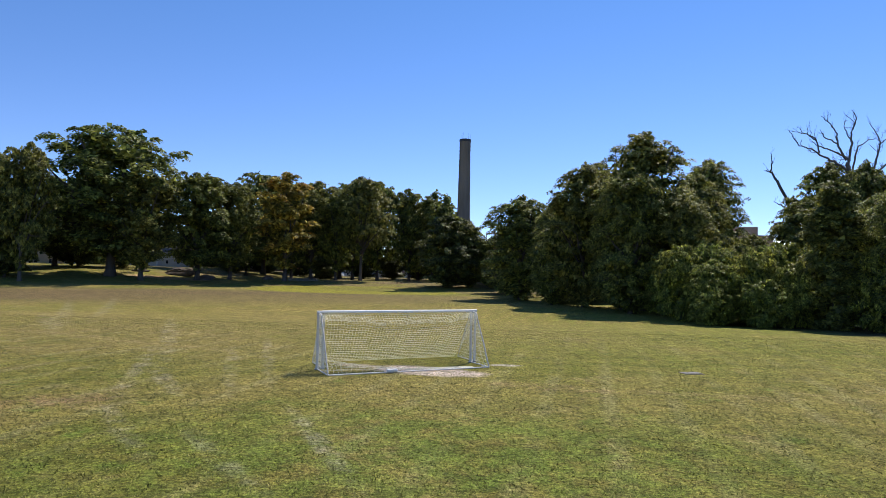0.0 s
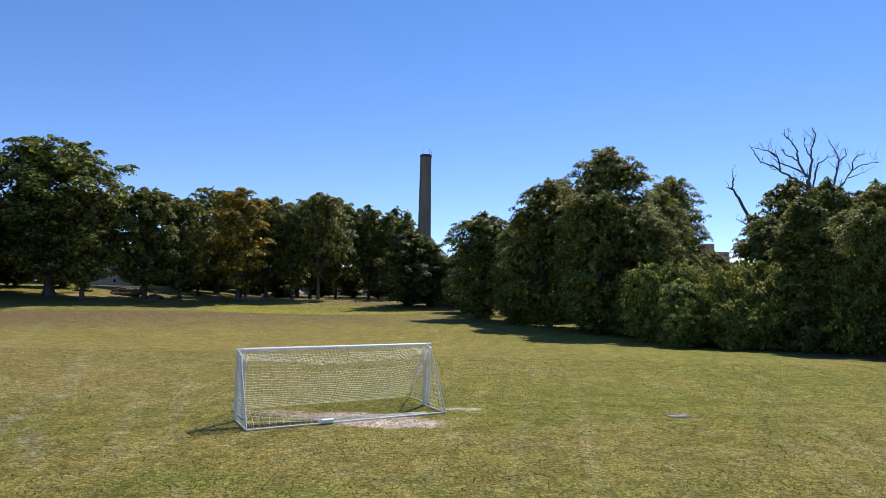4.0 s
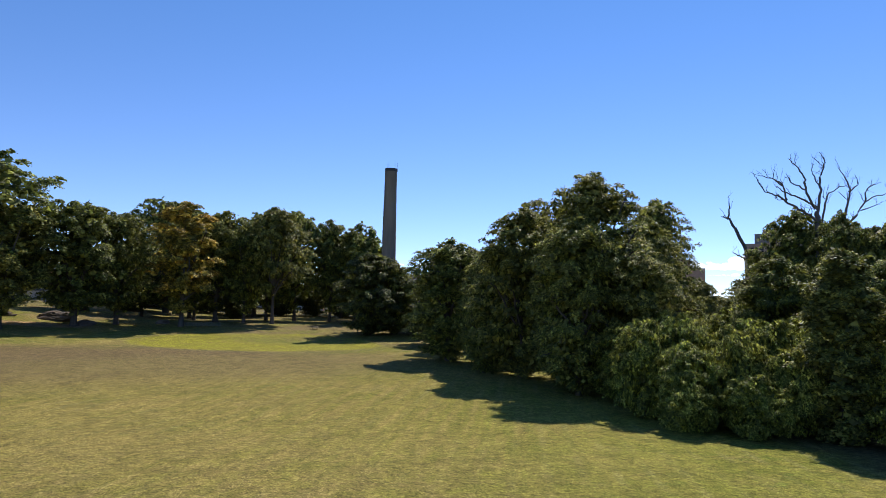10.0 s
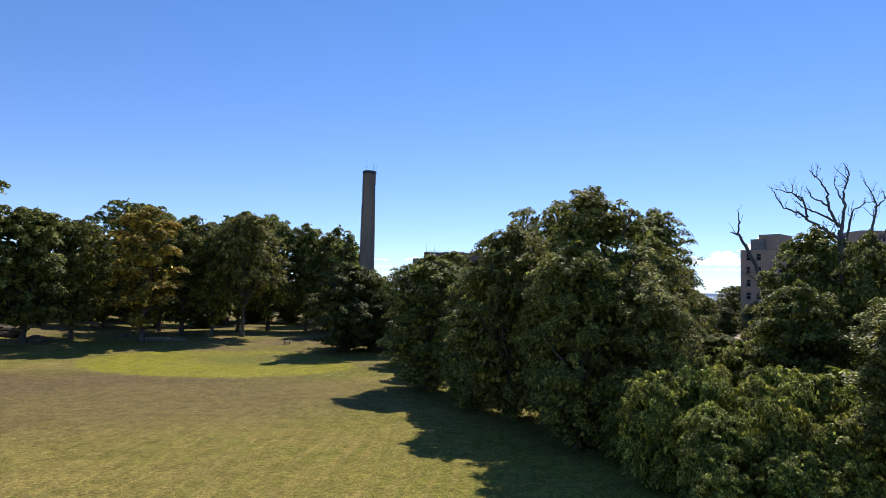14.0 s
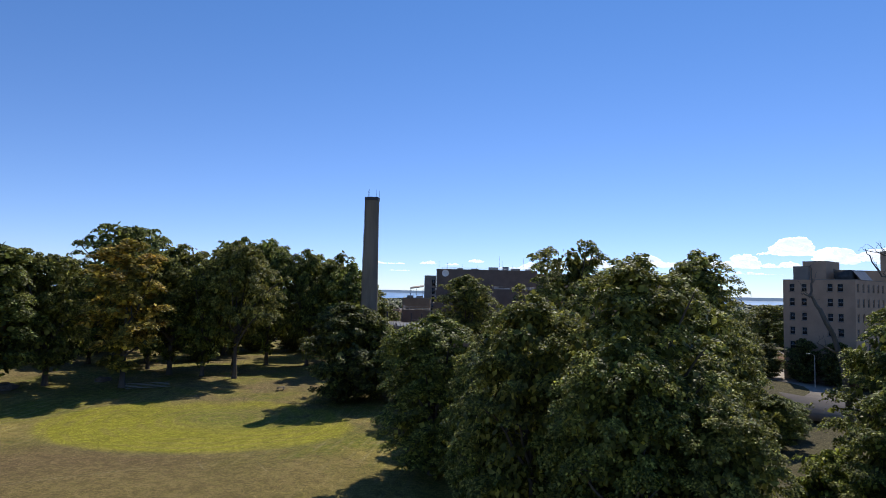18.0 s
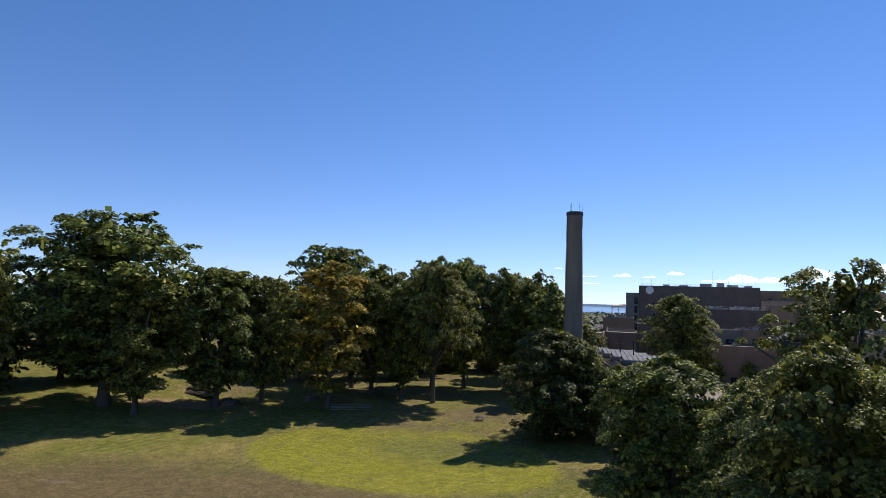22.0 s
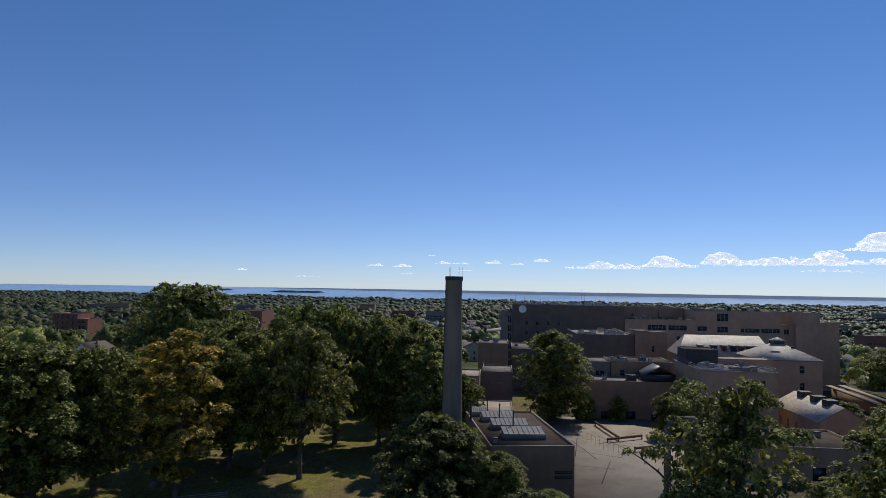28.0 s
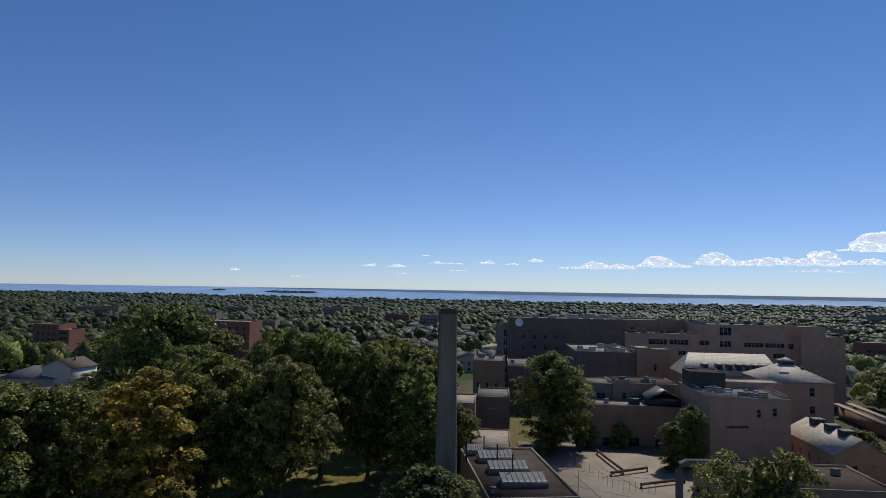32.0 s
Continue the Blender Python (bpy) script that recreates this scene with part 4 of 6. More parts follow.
# ---- buildings ----
def wall_mesh(name, width, height, openings, mat, deep=0.3):
    """A wall face in the plane y=0, looking to -y, with recessed openings (u0, u1, v0, v1)."""
    us = sorted({0.0, width, *[o[i] for o in openings for i in (0, 1)]})
    vs = sorted({0.0, height, *[o[i] for o in openings for i in (2, 3)]})
    v, f = [], []

    def quad(a, b, c, d):
        n = len(v)
        v.extend((a, b, c, d))
        f.append((n, n + 1, n + 2, n + 3))

    for u0, u1 in zip(us, us[1:]):
        for v0, v1 in zip(vs, vs[1:]):
            uc, vc = (u0 + u1) / 2, (v0 + v1) / 2
            if any(o[0] < uc < o[1] and o[2] < vc < o[3] for o in openings):
                continue
            quad((u0, 0, v0), (u1, 0, v0), (u1, 0, v1), (u0, 0, v1))
    for u0, u1, v0, v1 in openings:
        quad((u0, 0, v0), (u0, 0, v1), (u0, deep, v1), (u0, deep, v0))
        quad((u1, 0, v0), (u1, deep, v0), (u1, deep, v1), (u1, 0, v1))
        quad((u0, 0, v0), (u0, deep, v0), (u1, deep, v0), (u1, 0, v0))
        quad((u0, 0, v1), (u1, 0, v1), (u1, deep, v1), (u0, deep, v1))
        quad((u0, deep, v0), (u0, deep, v1), (u1, deep, v1), (u1, deep, v0))
    return raw_mesh(name, v, f, mat)


WIN = {}


def window_meshes(w, h, style):
    key = (round(w, 2), round(h, 2), style)
    if key not in WIN:
        t = 0.08
        bars = [(0, w, -t, 0, 0, t), (0, w, -t, 0, h - t, h), (0, t, -t, 0, t, h - t), (w - t, w, -t, 0, t, h - t)]
        if style == "sash":
            bars.append((t, w - t, -t, 0, h * 0.5 - 0.04, h * 0.5 + 0.04))
        if style == "ribbon":
            k = max(2, int(w / 1.6))
            bars += [(w * i / k - 0.05, w * i / k + 0.05, -t, 0, t, h - t) for i in range(1, k)]
        WIN[key] = (boxes("window", bars, WINDOW_FRAME if style != "dark" else DARK_METAL), boxes("pane", [(t, w - t, -0.035, -0.02, t, h - t)], GLASS), boxes("sill", [(-0.1, w + 0.1, -0.42, -0.27, -0.12, 0.0)], CONCRETE))
    return WIN[key]


def face(parent, at, width, height, openings, mat, style="sash", deep=0.3):
    put("wall", wall_mesh("wall", width, height, openings, mat, deep), parent, at)
    for u0, u1, v0, v1 in openings:
        fr, pane, sill = window_meshes(u1 - u0, v1 - v0, style)
        w = put("window", fr, parent, at @ Matrix.Translation((u0, deep - 0.01, v0)))
        put("pane", pane, w)
        if style == "sash":
            put("sill", sill, w)


def grid_windows(width, rows, cols, w, h, v0, dv, margin=1.5):
    """Regular windows over a wall."""
    step = (width - 2 * margin) / max(1, cols)
    return [(margin + step * (i + 0.5) - w / 2, margin + step * (i + 0.5) + w / 2, v0 + dv * j, v0 + dv * j + h) for j in range(rows) for i in range(cols)]


def building(name, label, x0, y0, w, d, z0, z1, mat, roof=None, front=(), left=(), right=(), turn=0.0, parapet=0.6, style="sash", category="building", coping=None, at=None):
    """A flat-roofed block whose front, on its -y side, runs from (x0, y0)."""
    b = thing(name, at or pose(x0, y0, z0, 0, 0, turn), label, category)
    h = z1 - z0
    face(b, pose(0, 0, 0), w, h, list(front), mat, style)
    face(b, pose(w, 0, 0, 0, 0, 90), d, h, list(right), mat, style)
    face(b, pose(0, d, 0, 0, 0, -90), d, h, list(left), mat, style)
    face(b, pose(w, d, 0, 0, 0, 180), w, h, [], mat, style)
    put("roof", boxes("roof", [(0.25, w - 0.25, 0.25, d - 0.25, h - parapet - 0.25, h - parapet)], roof or ROOF_GREY), b)
    t = 0.28
    put("coping", boxes("coping", [(-0.06, w + 0.06, -0.06, t, h - 0.02, h + 0.12), (-0.06, w + 0.06, d - t, d + 0.06, h - 0.02, h + 0.12), (-0.06, t, t, d - t, h - 0.02, h + 0.12), (w - t, w + 0.06, t, d - t, h - 0.02, h + 0.12)], coping or CONCRETE), b)
    put("inner_parapet", boxes("inner_parapet", [(0.02, w - 0.02, 0.2, t, h - parapet - 0.2, h - 0.02), (0.02, w - 0.02, d - t, d - 0.2, h - parapet - 0.2, h - 0.02), (0.2, t, t, d - t, h - parapet - 0.2, h - 0.02), (w - t, w - 0.2, t, d - t, h - parapet - 0.2, h - 0.02)], mat), b)
    return b


# the tall stack
ch = thing("chimney_stack", pose(-6.4, 163.5, 1.75), "tall weathered grey concrete chimney stack with an iron ladder", "chimney")
rings = [(-2, 2.16), (10, 2.02), (20, 1.89), (30, 1.76), (39.2, 1.62), (39.4, 1.66), (41.6, 1.66), (42.0, 1.72), (42.5, 1.72), (42.5, 1.2), (36.0, 1.2)]
put("shaft", tubes("shaft", [(np.array([(0, 0, z) for z, _ in rings[:-2]] + [(0.0, 0.0, 42.501), (0, 0, 36)]), np.array([r for _, r in rings]))], STACK, 28), ch)
put("cap", tubes("cap", [(np.array([(0, 0, 42.0), (0, 0, 42.45), (0, 0, 42.8)]), np.array([1.76, 1.80, 1.74]))], DARK_METAL, 28, False), ch, label="dark crumbling iron cap ring")
lad = [(np.array([(-2.17 + 0.0135 * z + s * 0.0, s * 0.22 - 0.6, z) for z in (3, 12, 22, 32, 42)]), 0.03) for s in (-1, 1)]
put("ladder", tubes("ladder", lad, DARK_METAL, 5), ch, label="iron ladder up the shaft")
rung = boxes("rung", [(-0.02, 0.02, -0.22, 0.22, -0.02, 0.02)], DARK_METAL)
for i in range(80):
    z = 3.2 + 0.48 * i
    put("rung", rung, ch, pose(-2.17 + 0.0135 * z, -0.6, z))
for a in (20, 130, 250, 310):
    put("rod", tubes("rod", [(np.array([(0, 0, 42.4), (0, 0, 43.4), (0, 0, 44.6)]), 0.03)], DARK_METAL, 5), ch, Matrix.Translation((1.7 * math.cos(radians(a)), 1.7 * math.sin(radians(a)), 0)), label="lightning rod")


def gable_roof(name, w, d, rise, mat, over=0.4, along="y", thick=0.18):
    """A pitched roof over w x d, ridge along x or y, as two slabs."""
    if along == "y":
        a = [(-over, -over, -0.1), (w / 2, -over, rise), (w + over, -over, -0.1)]
        prof = [(p[0], p[2]) for p in a]
        v = [(x, y, z + dz) for y in (-over, d + over) for dz in (0, thick) for x, z in prof]
    else:
        prof = [(-over, -0.1), (d / 2, rise), (d + over, -0.1)]
        v = [(x, y, z + dz) for x in (-over, w + over) for dz in (0, thick) for y, z in prof]
    f = [(3, 4, 10, 9), (4, 5, 11, 10), (0, 6, 7, 1), (1, 7, 8, 2), (0, 1, 4, 3), (1, 2, 5, 4), (6, 9, 10, 7), (7, 10, 11, 8), (0, 3, 9, 6), (2, 8, 11, 5)]
    return raw_mesh(name, v, f if along == "y" else [q[::-1] for q in f], mat)


def hip_roof(name, w, d, rise, flat, mat, over=0.5):
    """A hipped roof with a small flat top."""
    cx, cy = w / 2, d / 2
    lo = [(-over, -over, 0), (w + over, -over, 0), (w + over, d + over, 0), (-over, d + over, 0)]
    ax, ay = max(flat, cx - cy + flat) if w > d else flat, max(flat, cy - cx + flat) if d > w else flat
    hi = [(cx - ax, cy - ay, rise), (cx + ax, cy - ay, rise), (cx + ax, cy + ay, rise), (cx - ax, cy + ay, rise)]
    base = [(x, y, -0.25) for x, y, _ in lo]
    v = base + lo + hi
    f = [(i, (i + 1) % 4, 4 + (i + 1) % 4, 4 + i) for i in range(4)] + [(4 + i, 4 + (i + 1) % 4, 8 + (i + 1) % 4, 8 + i) for i in range(4)] + [(8, 9, 10, 11), (3, 2, 1, 0)]
    return raw_mesh(name, v, f, mat)


def vent_box(x, y, z, w, d, h, label="grey metal roof ventilation unit", mat=None):
    t = thing("roof_unit", pose(x, y, z), label, "roof unit")
    put("casing", bevel_box("casing", -w / 2, w / 2, -d / 2, d / 2, 0, h, mat or GALV, 0.05), t)
    put("hood", boxes("hood", [(-w / 2 - 0.1, w / 2 + 0.1, -d / 2 - 0.1, d / 2 + 0.1, h, h + 0.12)], DARK_METAL), t)
    return t


def mast(x, y, z, h, r=0.06):
    t = thing("antenna_mast", pose(x, y, z), "thin steel antenna mast on the roof", "antenna")
    put("pole", tubes("pole", [(np.array([(0, 0, 0), (0, 0, h / 2), (0, 0, h)]), np.array([r, r, r * 0.5]))], DARK_METAL, 5), t)
    put("base", boxes("base", [(-0.2, 0.2, -0.2, 0.2, 0, 0.15)], DARK_METAL), t)


def railing(x0, y0, x1, y1, z, h=1.1, label="thin metal guard rail along a roof edge"):
    n = max(2, int(math.hypot(x1 - x0, y1 - y0) / 2.2))
    L = math.hypot(x1 - x0, y1 - y0)
    t = thing("roof_railing", pose(x0, y0, z, 0, 0, math.degrees(math.atan2(y1 - y0, x1 - x0))), label, "railing")
    bar = tubes("rail", [(np.array([(0, 0, 0), (L / 2, 0, 0), (L, 0, 0)]), 0.04)], GALV, 5)
    for k in (0.5, 1.0):
        put("rail", bar, t, pose(0, 0, h * k))
    post = tubes("post", [(np.array([(0, 0, 0), (0, 0, h / 2), (0, 0, h)]), 0.04)], GALV, 5)
    for i in range(n + 1):
        put("post", post, t, pose(L * i / n, 0, 0))


# boiler house with saw-like skylights
BT = 11.0
bh = building("boiler_house", "low dark-roofed boiler house of weathered tan brick", 1.4, 156.6, 16.0, 33.5, -1.0, 12.9, TAN_BRICK, ROOF_DARK, turn=BT, parapet=0.25,
              front=[(3.0, 5.2, 2.0, 5.0), (12.6, 15.0, 1.0, 4.2)], right=[(4, 7, 2, 5.4), (12, 15, 2, 5.4), (20, 23, 2, 5.4)], style="dark")
fr = pose(1.4, 156.6, 12.65, 0, 0, BT)
for i, (u, v, w, d) in enumerate(((3.6, 6.2, 8.6, 3.6), (2.9, 14.6, 8.0, 3.4), (2.2, 22.6, 7.6, 3.2), (0.6, 28.6, 4.2, 2.4))):
    s = thing("skylight", fr @ Matrix.Translation((u, v, 0)), "raised glazed skylight with pale metal ribs on the boiler house roof", "skylight", "boiler house skylights")
    put("curb", boxes("curb", [(0, w, 0, d, 0, 1.1)], CONCRETE), s)
    put("glazing", raw_mesh("glazing", [(0.1, 0.1, 1.12), (w - 0.1, 0.1, 1.12), (w - 0.1, d - 0.1, 1.9), (0.1, d - 0.1, 1.9), (0.1, d - 0.1, 1.12), (w - 0.1, d - 0.1, 1.12)], [(0, 1, 2, 3), (3, 2, 5, 4)], SKYLIGHT_GLASS), s)
    rib = raw_mesh("rib", [(-0.06, 0.05, 1.16), (0.06, 0.05, 1.16), (0.06, d - 0.05, 1.98), (-0.06, d - 0.05, 1.98), (-0.06, 0.05, 1.1), (0.06, 0.05, 1.1), (0.06, d - 0.05, 1.9), (-0.06, d - 0.05, 1.9)], [(0, 1, 2, 3), (0, 4, 5, 1), (1, 5, 6, 2), (3, 7, 4, 0)], CONCRETE)
    for k in range(9):
        put("rib", rib, s, pose(0.15 + (w - 0.3) * k / 8, 0, 0))
for u, v, h, r in ((6.6, 11.0, 4.6, 0.14), (5.4, 19.5, 4.4, 0.14), (4.2, 28, 4.0, 0.12), (-0.2, 24, 4.5, 0.2)):
    p = thing("vent_pipe", fr @ Matrix.Translation((u, v, 0)), "dark iron vent pipe standing on the roof", "pipe")
    put("pipe", tubes("pipe", [(np.array([(0, 0, 0), (0, 0, h / 2), (0, 0, h)]), r)], DARK_METAL, 8), p)
    put("cap", tubes("cap", [(np.array([(0, 0, h), (0, 0, h + 0.05), (0, 0, h + 0.3)]), np.array([r * 1.7, r * 1.7, 0.02]))], DARK_METAL, 8), p)
vent_box(*(fr @ Vector((9.0, 26.5, 0.0))), 1.6, 1.2, 1.6, "tall galvanised air vent on the boiler house roof")
vent_box(*(fr @ Vector((1.6, 4.0, 0.0))), 0.8, 0.8, 0.9)
for k, zz in enumerate((9.1, 8.2)):
    put("sign", boxes("sign", [(12.2, 15.6, -0.05, 0, zz - 0.3, zz + 0.3)], DARK_METAL), bh, label="dark sign board with pale worn lettering")
    for j in range(6):
        put("lettering", boxes("lettering", [(12.5 + j * 0.5, 12.85 + j * 0.5, -0.065, -0.051, zz - 0.1, zz + 0.1)], CONCRETE), bh)

building("annex", "low flat-roofed annex with a pale roof behind the boiler house", -5.0, 207, 11.5, 20, -1, 9.2, TAN_BRICK, ROOF_PALE, parapet=0.2, front=[(2, 4, 4, 6.5), (6, 8, 4, 6.5)])
building("low_wing", "low tan brick wing with a pale gravel roof", -11, 226, 8, 16, -1, 16.3, TAN_BRICK, ROOF_PALE, parapet=0.3, front=[(2, 3.4, 10, 12.5)])
lw = building("low_wing", "dark brick wing with a railed flat roof", -2.6, 238, 9.6, 18, -1, 16.2, GREY_BRICK, ROOF_GREY, parapet=0.3)
put("lettering", boxes("lettering", [(3.2 + j * 0.5, 3.5 + j * 0.5, -0.05, -0.01, 13.6, 14.0) for j in range(6)], CONCRETE), lw)
railing(-2.4, 238.2, 6.8, 238.2, 16.3)
railing(-2.4, 238.2, -2.4, 255, 16.3)

# main hospital
OB = 350.0
ob = building("hospital_block", "tall grey brick hospital block with few windows and rooftop masts", 9.2, OB, 53.5, 26, -6, 34.8, GREY_BRICK, ROOF_GREY,
              front=[(u, u + 1.5, v, v + 1.9) for v in (31.0, 26.2, 21.4, 16.6) for u in (6.0, 11.2, 16.4, 21.6)] + [(40, 42, 22, 24), (46, 48, 22, 24)])
disc = thing("dish_antenna", pose(13.9, OB - 0.9, 32.7, 90, 0, 0), "white round dish antenna on the hospital wall", "antenna")
put("dish", tubes("dish", [(np.array([(0, 0, 0.35), (0, 0, 0.3), (0, 0, 0.12), (0, 0, 0.0)]), np.array([1.85, 1.8, 1.1, 0.05]))], WHITE_PAINT, 24), disc)
put("bracket", tubes("bracket", [(np.array([(0, 0, -0.9), (0, 0, -0.4), (0, 0, 0)]), 0.12)], DARK_METAL, 6), disc)
put("feed", tubes("feed", [(np.array([(0, 0, 0), (0, 0, 0.8), (0, 0, 1.4)]), 0.05)], DARK_METAL, 5), disc)
building("stair_bay", "pale concrete stair bay with a strip of tall windows", 2.9, 351.5, 6.2, 14, -6, 31.2, CONCRETE, ROOF_GREY, front=[(3.9, 5.6, 6 + 4.3 * k, 9.4 + 4.3 * k) for k in range(7)], style="ribbon")
building("side_wing", "dark brick side wing beside the courtyard tree", 8.0, 304, 14, 30, -4, 17.5, GREY_BRICK, ROOF_GREY, parapet=0.3, front=[(2, 3.4, 12, 14.5), (6, 7.4, 12, 14.5)])
building("side_wing", "low brick wing with a flat roof", -6.0, 302, 12.5, 22, -4, 19.6, TAN_BRICK, ROOF_GREY, parapet=0.4, front=[(1.5, 2.7, 13, 15), (5, 6.2, 13, 15), (8.6, 9.8, 13, 15), (1.5, 2.7, 8, 10), (8.6, 9.8, 8, 10)])
gh = thing("roof_canopy", pose(-2.8, 306, 19.4), "pale sloping glazed canopy on steel legs on the roof", "canopy")
put("canopy", raw_mesh("canopy", [(0, 0, 4.6), (6.2, 0, 5.6), (6.2, 5, 6.4), (0, 5, 5.4), (0, 0, 4.4), (6.2, 0, 5.4), (6.2, 5, 6.2), (0, 5, 5.2)], [(0, 1, 2, 3), (7, 6, 5, 4), (0, 4, 5, 1), (1, 5, 6, 2), (3, 2, 6, 7), (0, 3, 7, 4)], ROOF_PALE), gh)
lg = tubes("leg", [(np.array([(0, 0, 0), (0, 0, 2.2), (0, 0, 4.6)]), 0.08)], GALV, 5)
for u, v in ((0.3, 0.3), (5.9, 0.3), (0.3, 4.7), (5.9, 4.7), (3, 0.3)):
    put("leg", lg, gh, pose(u, v, 0))
building("rear_block", "tan brick rear block of the hospital", 56, 370, 40, 24, -6, 34.0, TAN_BRICK, ROOF_GREY, front=[(6, 7.4, 33.5, 36.5), (14, 15.4, 33.5, 36.5)])
building("roof_house", "brick machine room on the hospital roof", 83.6, 369, 7.2, 8, 28, 34.6, TAN_BRICK, ROOF_GREY, parapet=0.2)
building("modern_wing", "blank concrete hospital wing with dark ribbon windows", 62.8, OB - 1, 33.4, 22, -6, 28.9, PINK_BRICK, ROOF_GREY,
         front=[(10.8, 19.3, 29.9, 32.3), (20.3, 28.9, 29.9, 32.3), (24.2, 27.7, 25.2, 27.2), (10.8, 19.3, 24.2, 26.0)], style="ribbon")
building("modern_wing", "blank concrete hospital wing with dark ribbon windows", 96.3, OB, 39.4, 26, -6, 33.5, PINK_BRICK, ROOF_GREY,
         front=[(0.6, 5.0, 29.9, 32.1), (9.7, 14.9, 34.6, 38.3), (9.7, 14.7, 29.3, 32.0), (20.5, 29.2, 29.5, 31.5), (29.9, 38.4, 29.5, 31.5), (33.2, 38.5, 24.7, 26.8), (20.5, 29.2, 24.7, 26.8)], style="ribbon")
building("link_block", "concrete link between two hospital wings", 135.6, OB + 1, 5.4, 20, -6, 27.4, PINK_BRICK, ROOF_GREY, front=[(1.2, 3.6, 28.9, 31.4)], style="ribbon")
building("stair_tower", "windowless concrete stair tower", 140.9, OB - 2, 10.8, 16, -6, 33.3, PINK_BRICK, ROOF_GREY, parapet=0.3)
building("end_block", "windowless concrete end block of the hospital", 151.6, OB, 9.6, 22, -6, 28.7, PINK_BRICK, ROOF_GREY, parapet=0.3)
for x, h in ((10.5, 5.5), (15, 4.5), (23, 4), (31, 4), (43, 8.5), (44.5, 6), (50, 4), (56, 7.5)):
    mast(x, OB + 6, 34.2, h)
for x, y, w, d, h in ((40, 358, 5, 4, 2.2), (46.5, 357, 3, 3, 2.6), (52, 358, 4.5, 3.5, 1.8), (30, 360, 4, 3, 1.4), (22, 361, 3, 2.5, 1.6), (59, 359, 3, 3, 1.6)):
    vent_box(x, y, 34.2, w, d, h)
railing(10, OB + 0.6, 62, OB + 0.6, 34.8, 1.0)
building("plant_block", "brick block with a bare grey plant roof", 34, 300, 23, 34, -2, 24.4, GREY_BRICK, ROOF_PALE, parapet=0.4)
rr = random.Random(5)
for i in range(11):
    vent_box(36 + rr.random() * 18, 303 + rr.random() * 26, 24.0, 1 + rr.random() * 2, 1 + rr.random() * 1.5, 0.8 + rr.random() * 1.2)
railing(34.4, 300.4, 56.6, 300.4, 24.5)
for x0, x1, y0, y1, z, count in ((64.5, 92, 353, 366, 28.3, 10), (98, 132, 353, 372, 33.0, 10), (10, 20, 307, 330, 16.9, 4), (-4.5, 4, 308, 320, 19.1, 4), (42.5, 60, 264, 276, 17.4, 7), (33.5, 60, 255, 260.5, 12.3, 5)):
    for i in range(count):
        vent_box(rr.uniform(x0, x1), rr.uniform(y0, y1), z, rr.uniform(0.8, 3.0), rr.uniform(0.8, 2.0), rr.uniform(0.7, 1.9), mat=(GALV, CONCRETE, DARK_METAL)[i % 3])
building("lift_tower", "tan brick lift tower with a small window", 57.2, 299, 5.4, 11, -2, 26.4, TAN_BRICK, ROOF_PALE, parapet=0.2)
building("lift_tower", "tan brick block with one dark window", 62.7, 299.5, 7.2, 10, -2, 25.9, TAN_BRICK, ROOF_GREY, parapet=0.2, front=[(1.1, 2.3, 20.0, 22.3)])

# old pavilion with a slate roof and dormers
pv = thing("pavilion", pose(71.0, 287, -2), "old pale brick pavilion with a slate roof and dormers", "building")
PW, PD, PE = 35.0, 15.0, 20.6
face(pv, pose(0, 0, 0), PW, PE, [(13 + 2.9 * i, 14.2 + 2.9 * i, 16.4, 19.2) for i in range(7)] + [(13 + 2.9 * i, 14.2 + 2.9 * i, 12.2, 15.0) for i in range(7)], PINK_BRICK)
face(pv, pose(PW, 0, 0, 0, 0, 90), PD, PE, [], PINK_BRICK)
face(pv, pose(0, PD, 0, 0, 0, -90), PD, PE, [], PINK_BRICK)
face(pv, pose(PW, PD, 0, 0, 0, 180), PW, PE, [], PINK_BRICK)
put("roof", raw_mesh("roof", [(-0.6, -0.6, PE), (PW + 0.6, -0.6, PE), (PW + 0.6, PD + 0.6, PE), (-0.6, PD + 0.6, PE), (4.2, PD / 2, PE + 7.0), (PW - 2.8, PD / 2, PE + 7.0), (-0.6, -0.6, PE - 0.3), (PW + 0.6, -0.6, PE - 0.3)],
    [(0, 1, 5, 4), (2, 3, 4, 5), (6, 7, 1, 0)], SLATE), pv, label="pale weathered slate roof")
put("hip", raw_mesh("hip", [(-0.6, -0.6, PE), (4.2, PD / 2, PE + 7.0), (-0.6, PD + 0.6, PE)], [(0, 1, 2)], SLATE), pv)
put("hip", raw_mesh("hip", [(PW + 0.6, -0.6, PE), (PW + 0.6, PD + 0.6, PE), (PW - 2.8, PD / 2, PE + 7.0)], [(0, 1, 2)], SLATE), pv)
for i, u in enumerate((8.5, 13.6, 17.2, 20.6, 23.6, 26.4, 29.2)):
    dm = put("dormer", boxes("dormer", [(-1.0, 1.0, 0.9, 5.5, PE + 1.2, PE + 3.4)], DARK_METAL if i % 2 else RED_BRICK), pv, pose(u, 0, 0), label="weathered dormer")
    put("pane", boxes("pane", [(-0.6, 0.6, 0.86, 0.895, PE + 1.6, PE + 3.0)], GLASS), dm)
    put("cap", boxes("cap", [(-1.2, 1.2, 0.7, 5.6, PE + 3.4, PE + 3.6)], SLATE), dm)

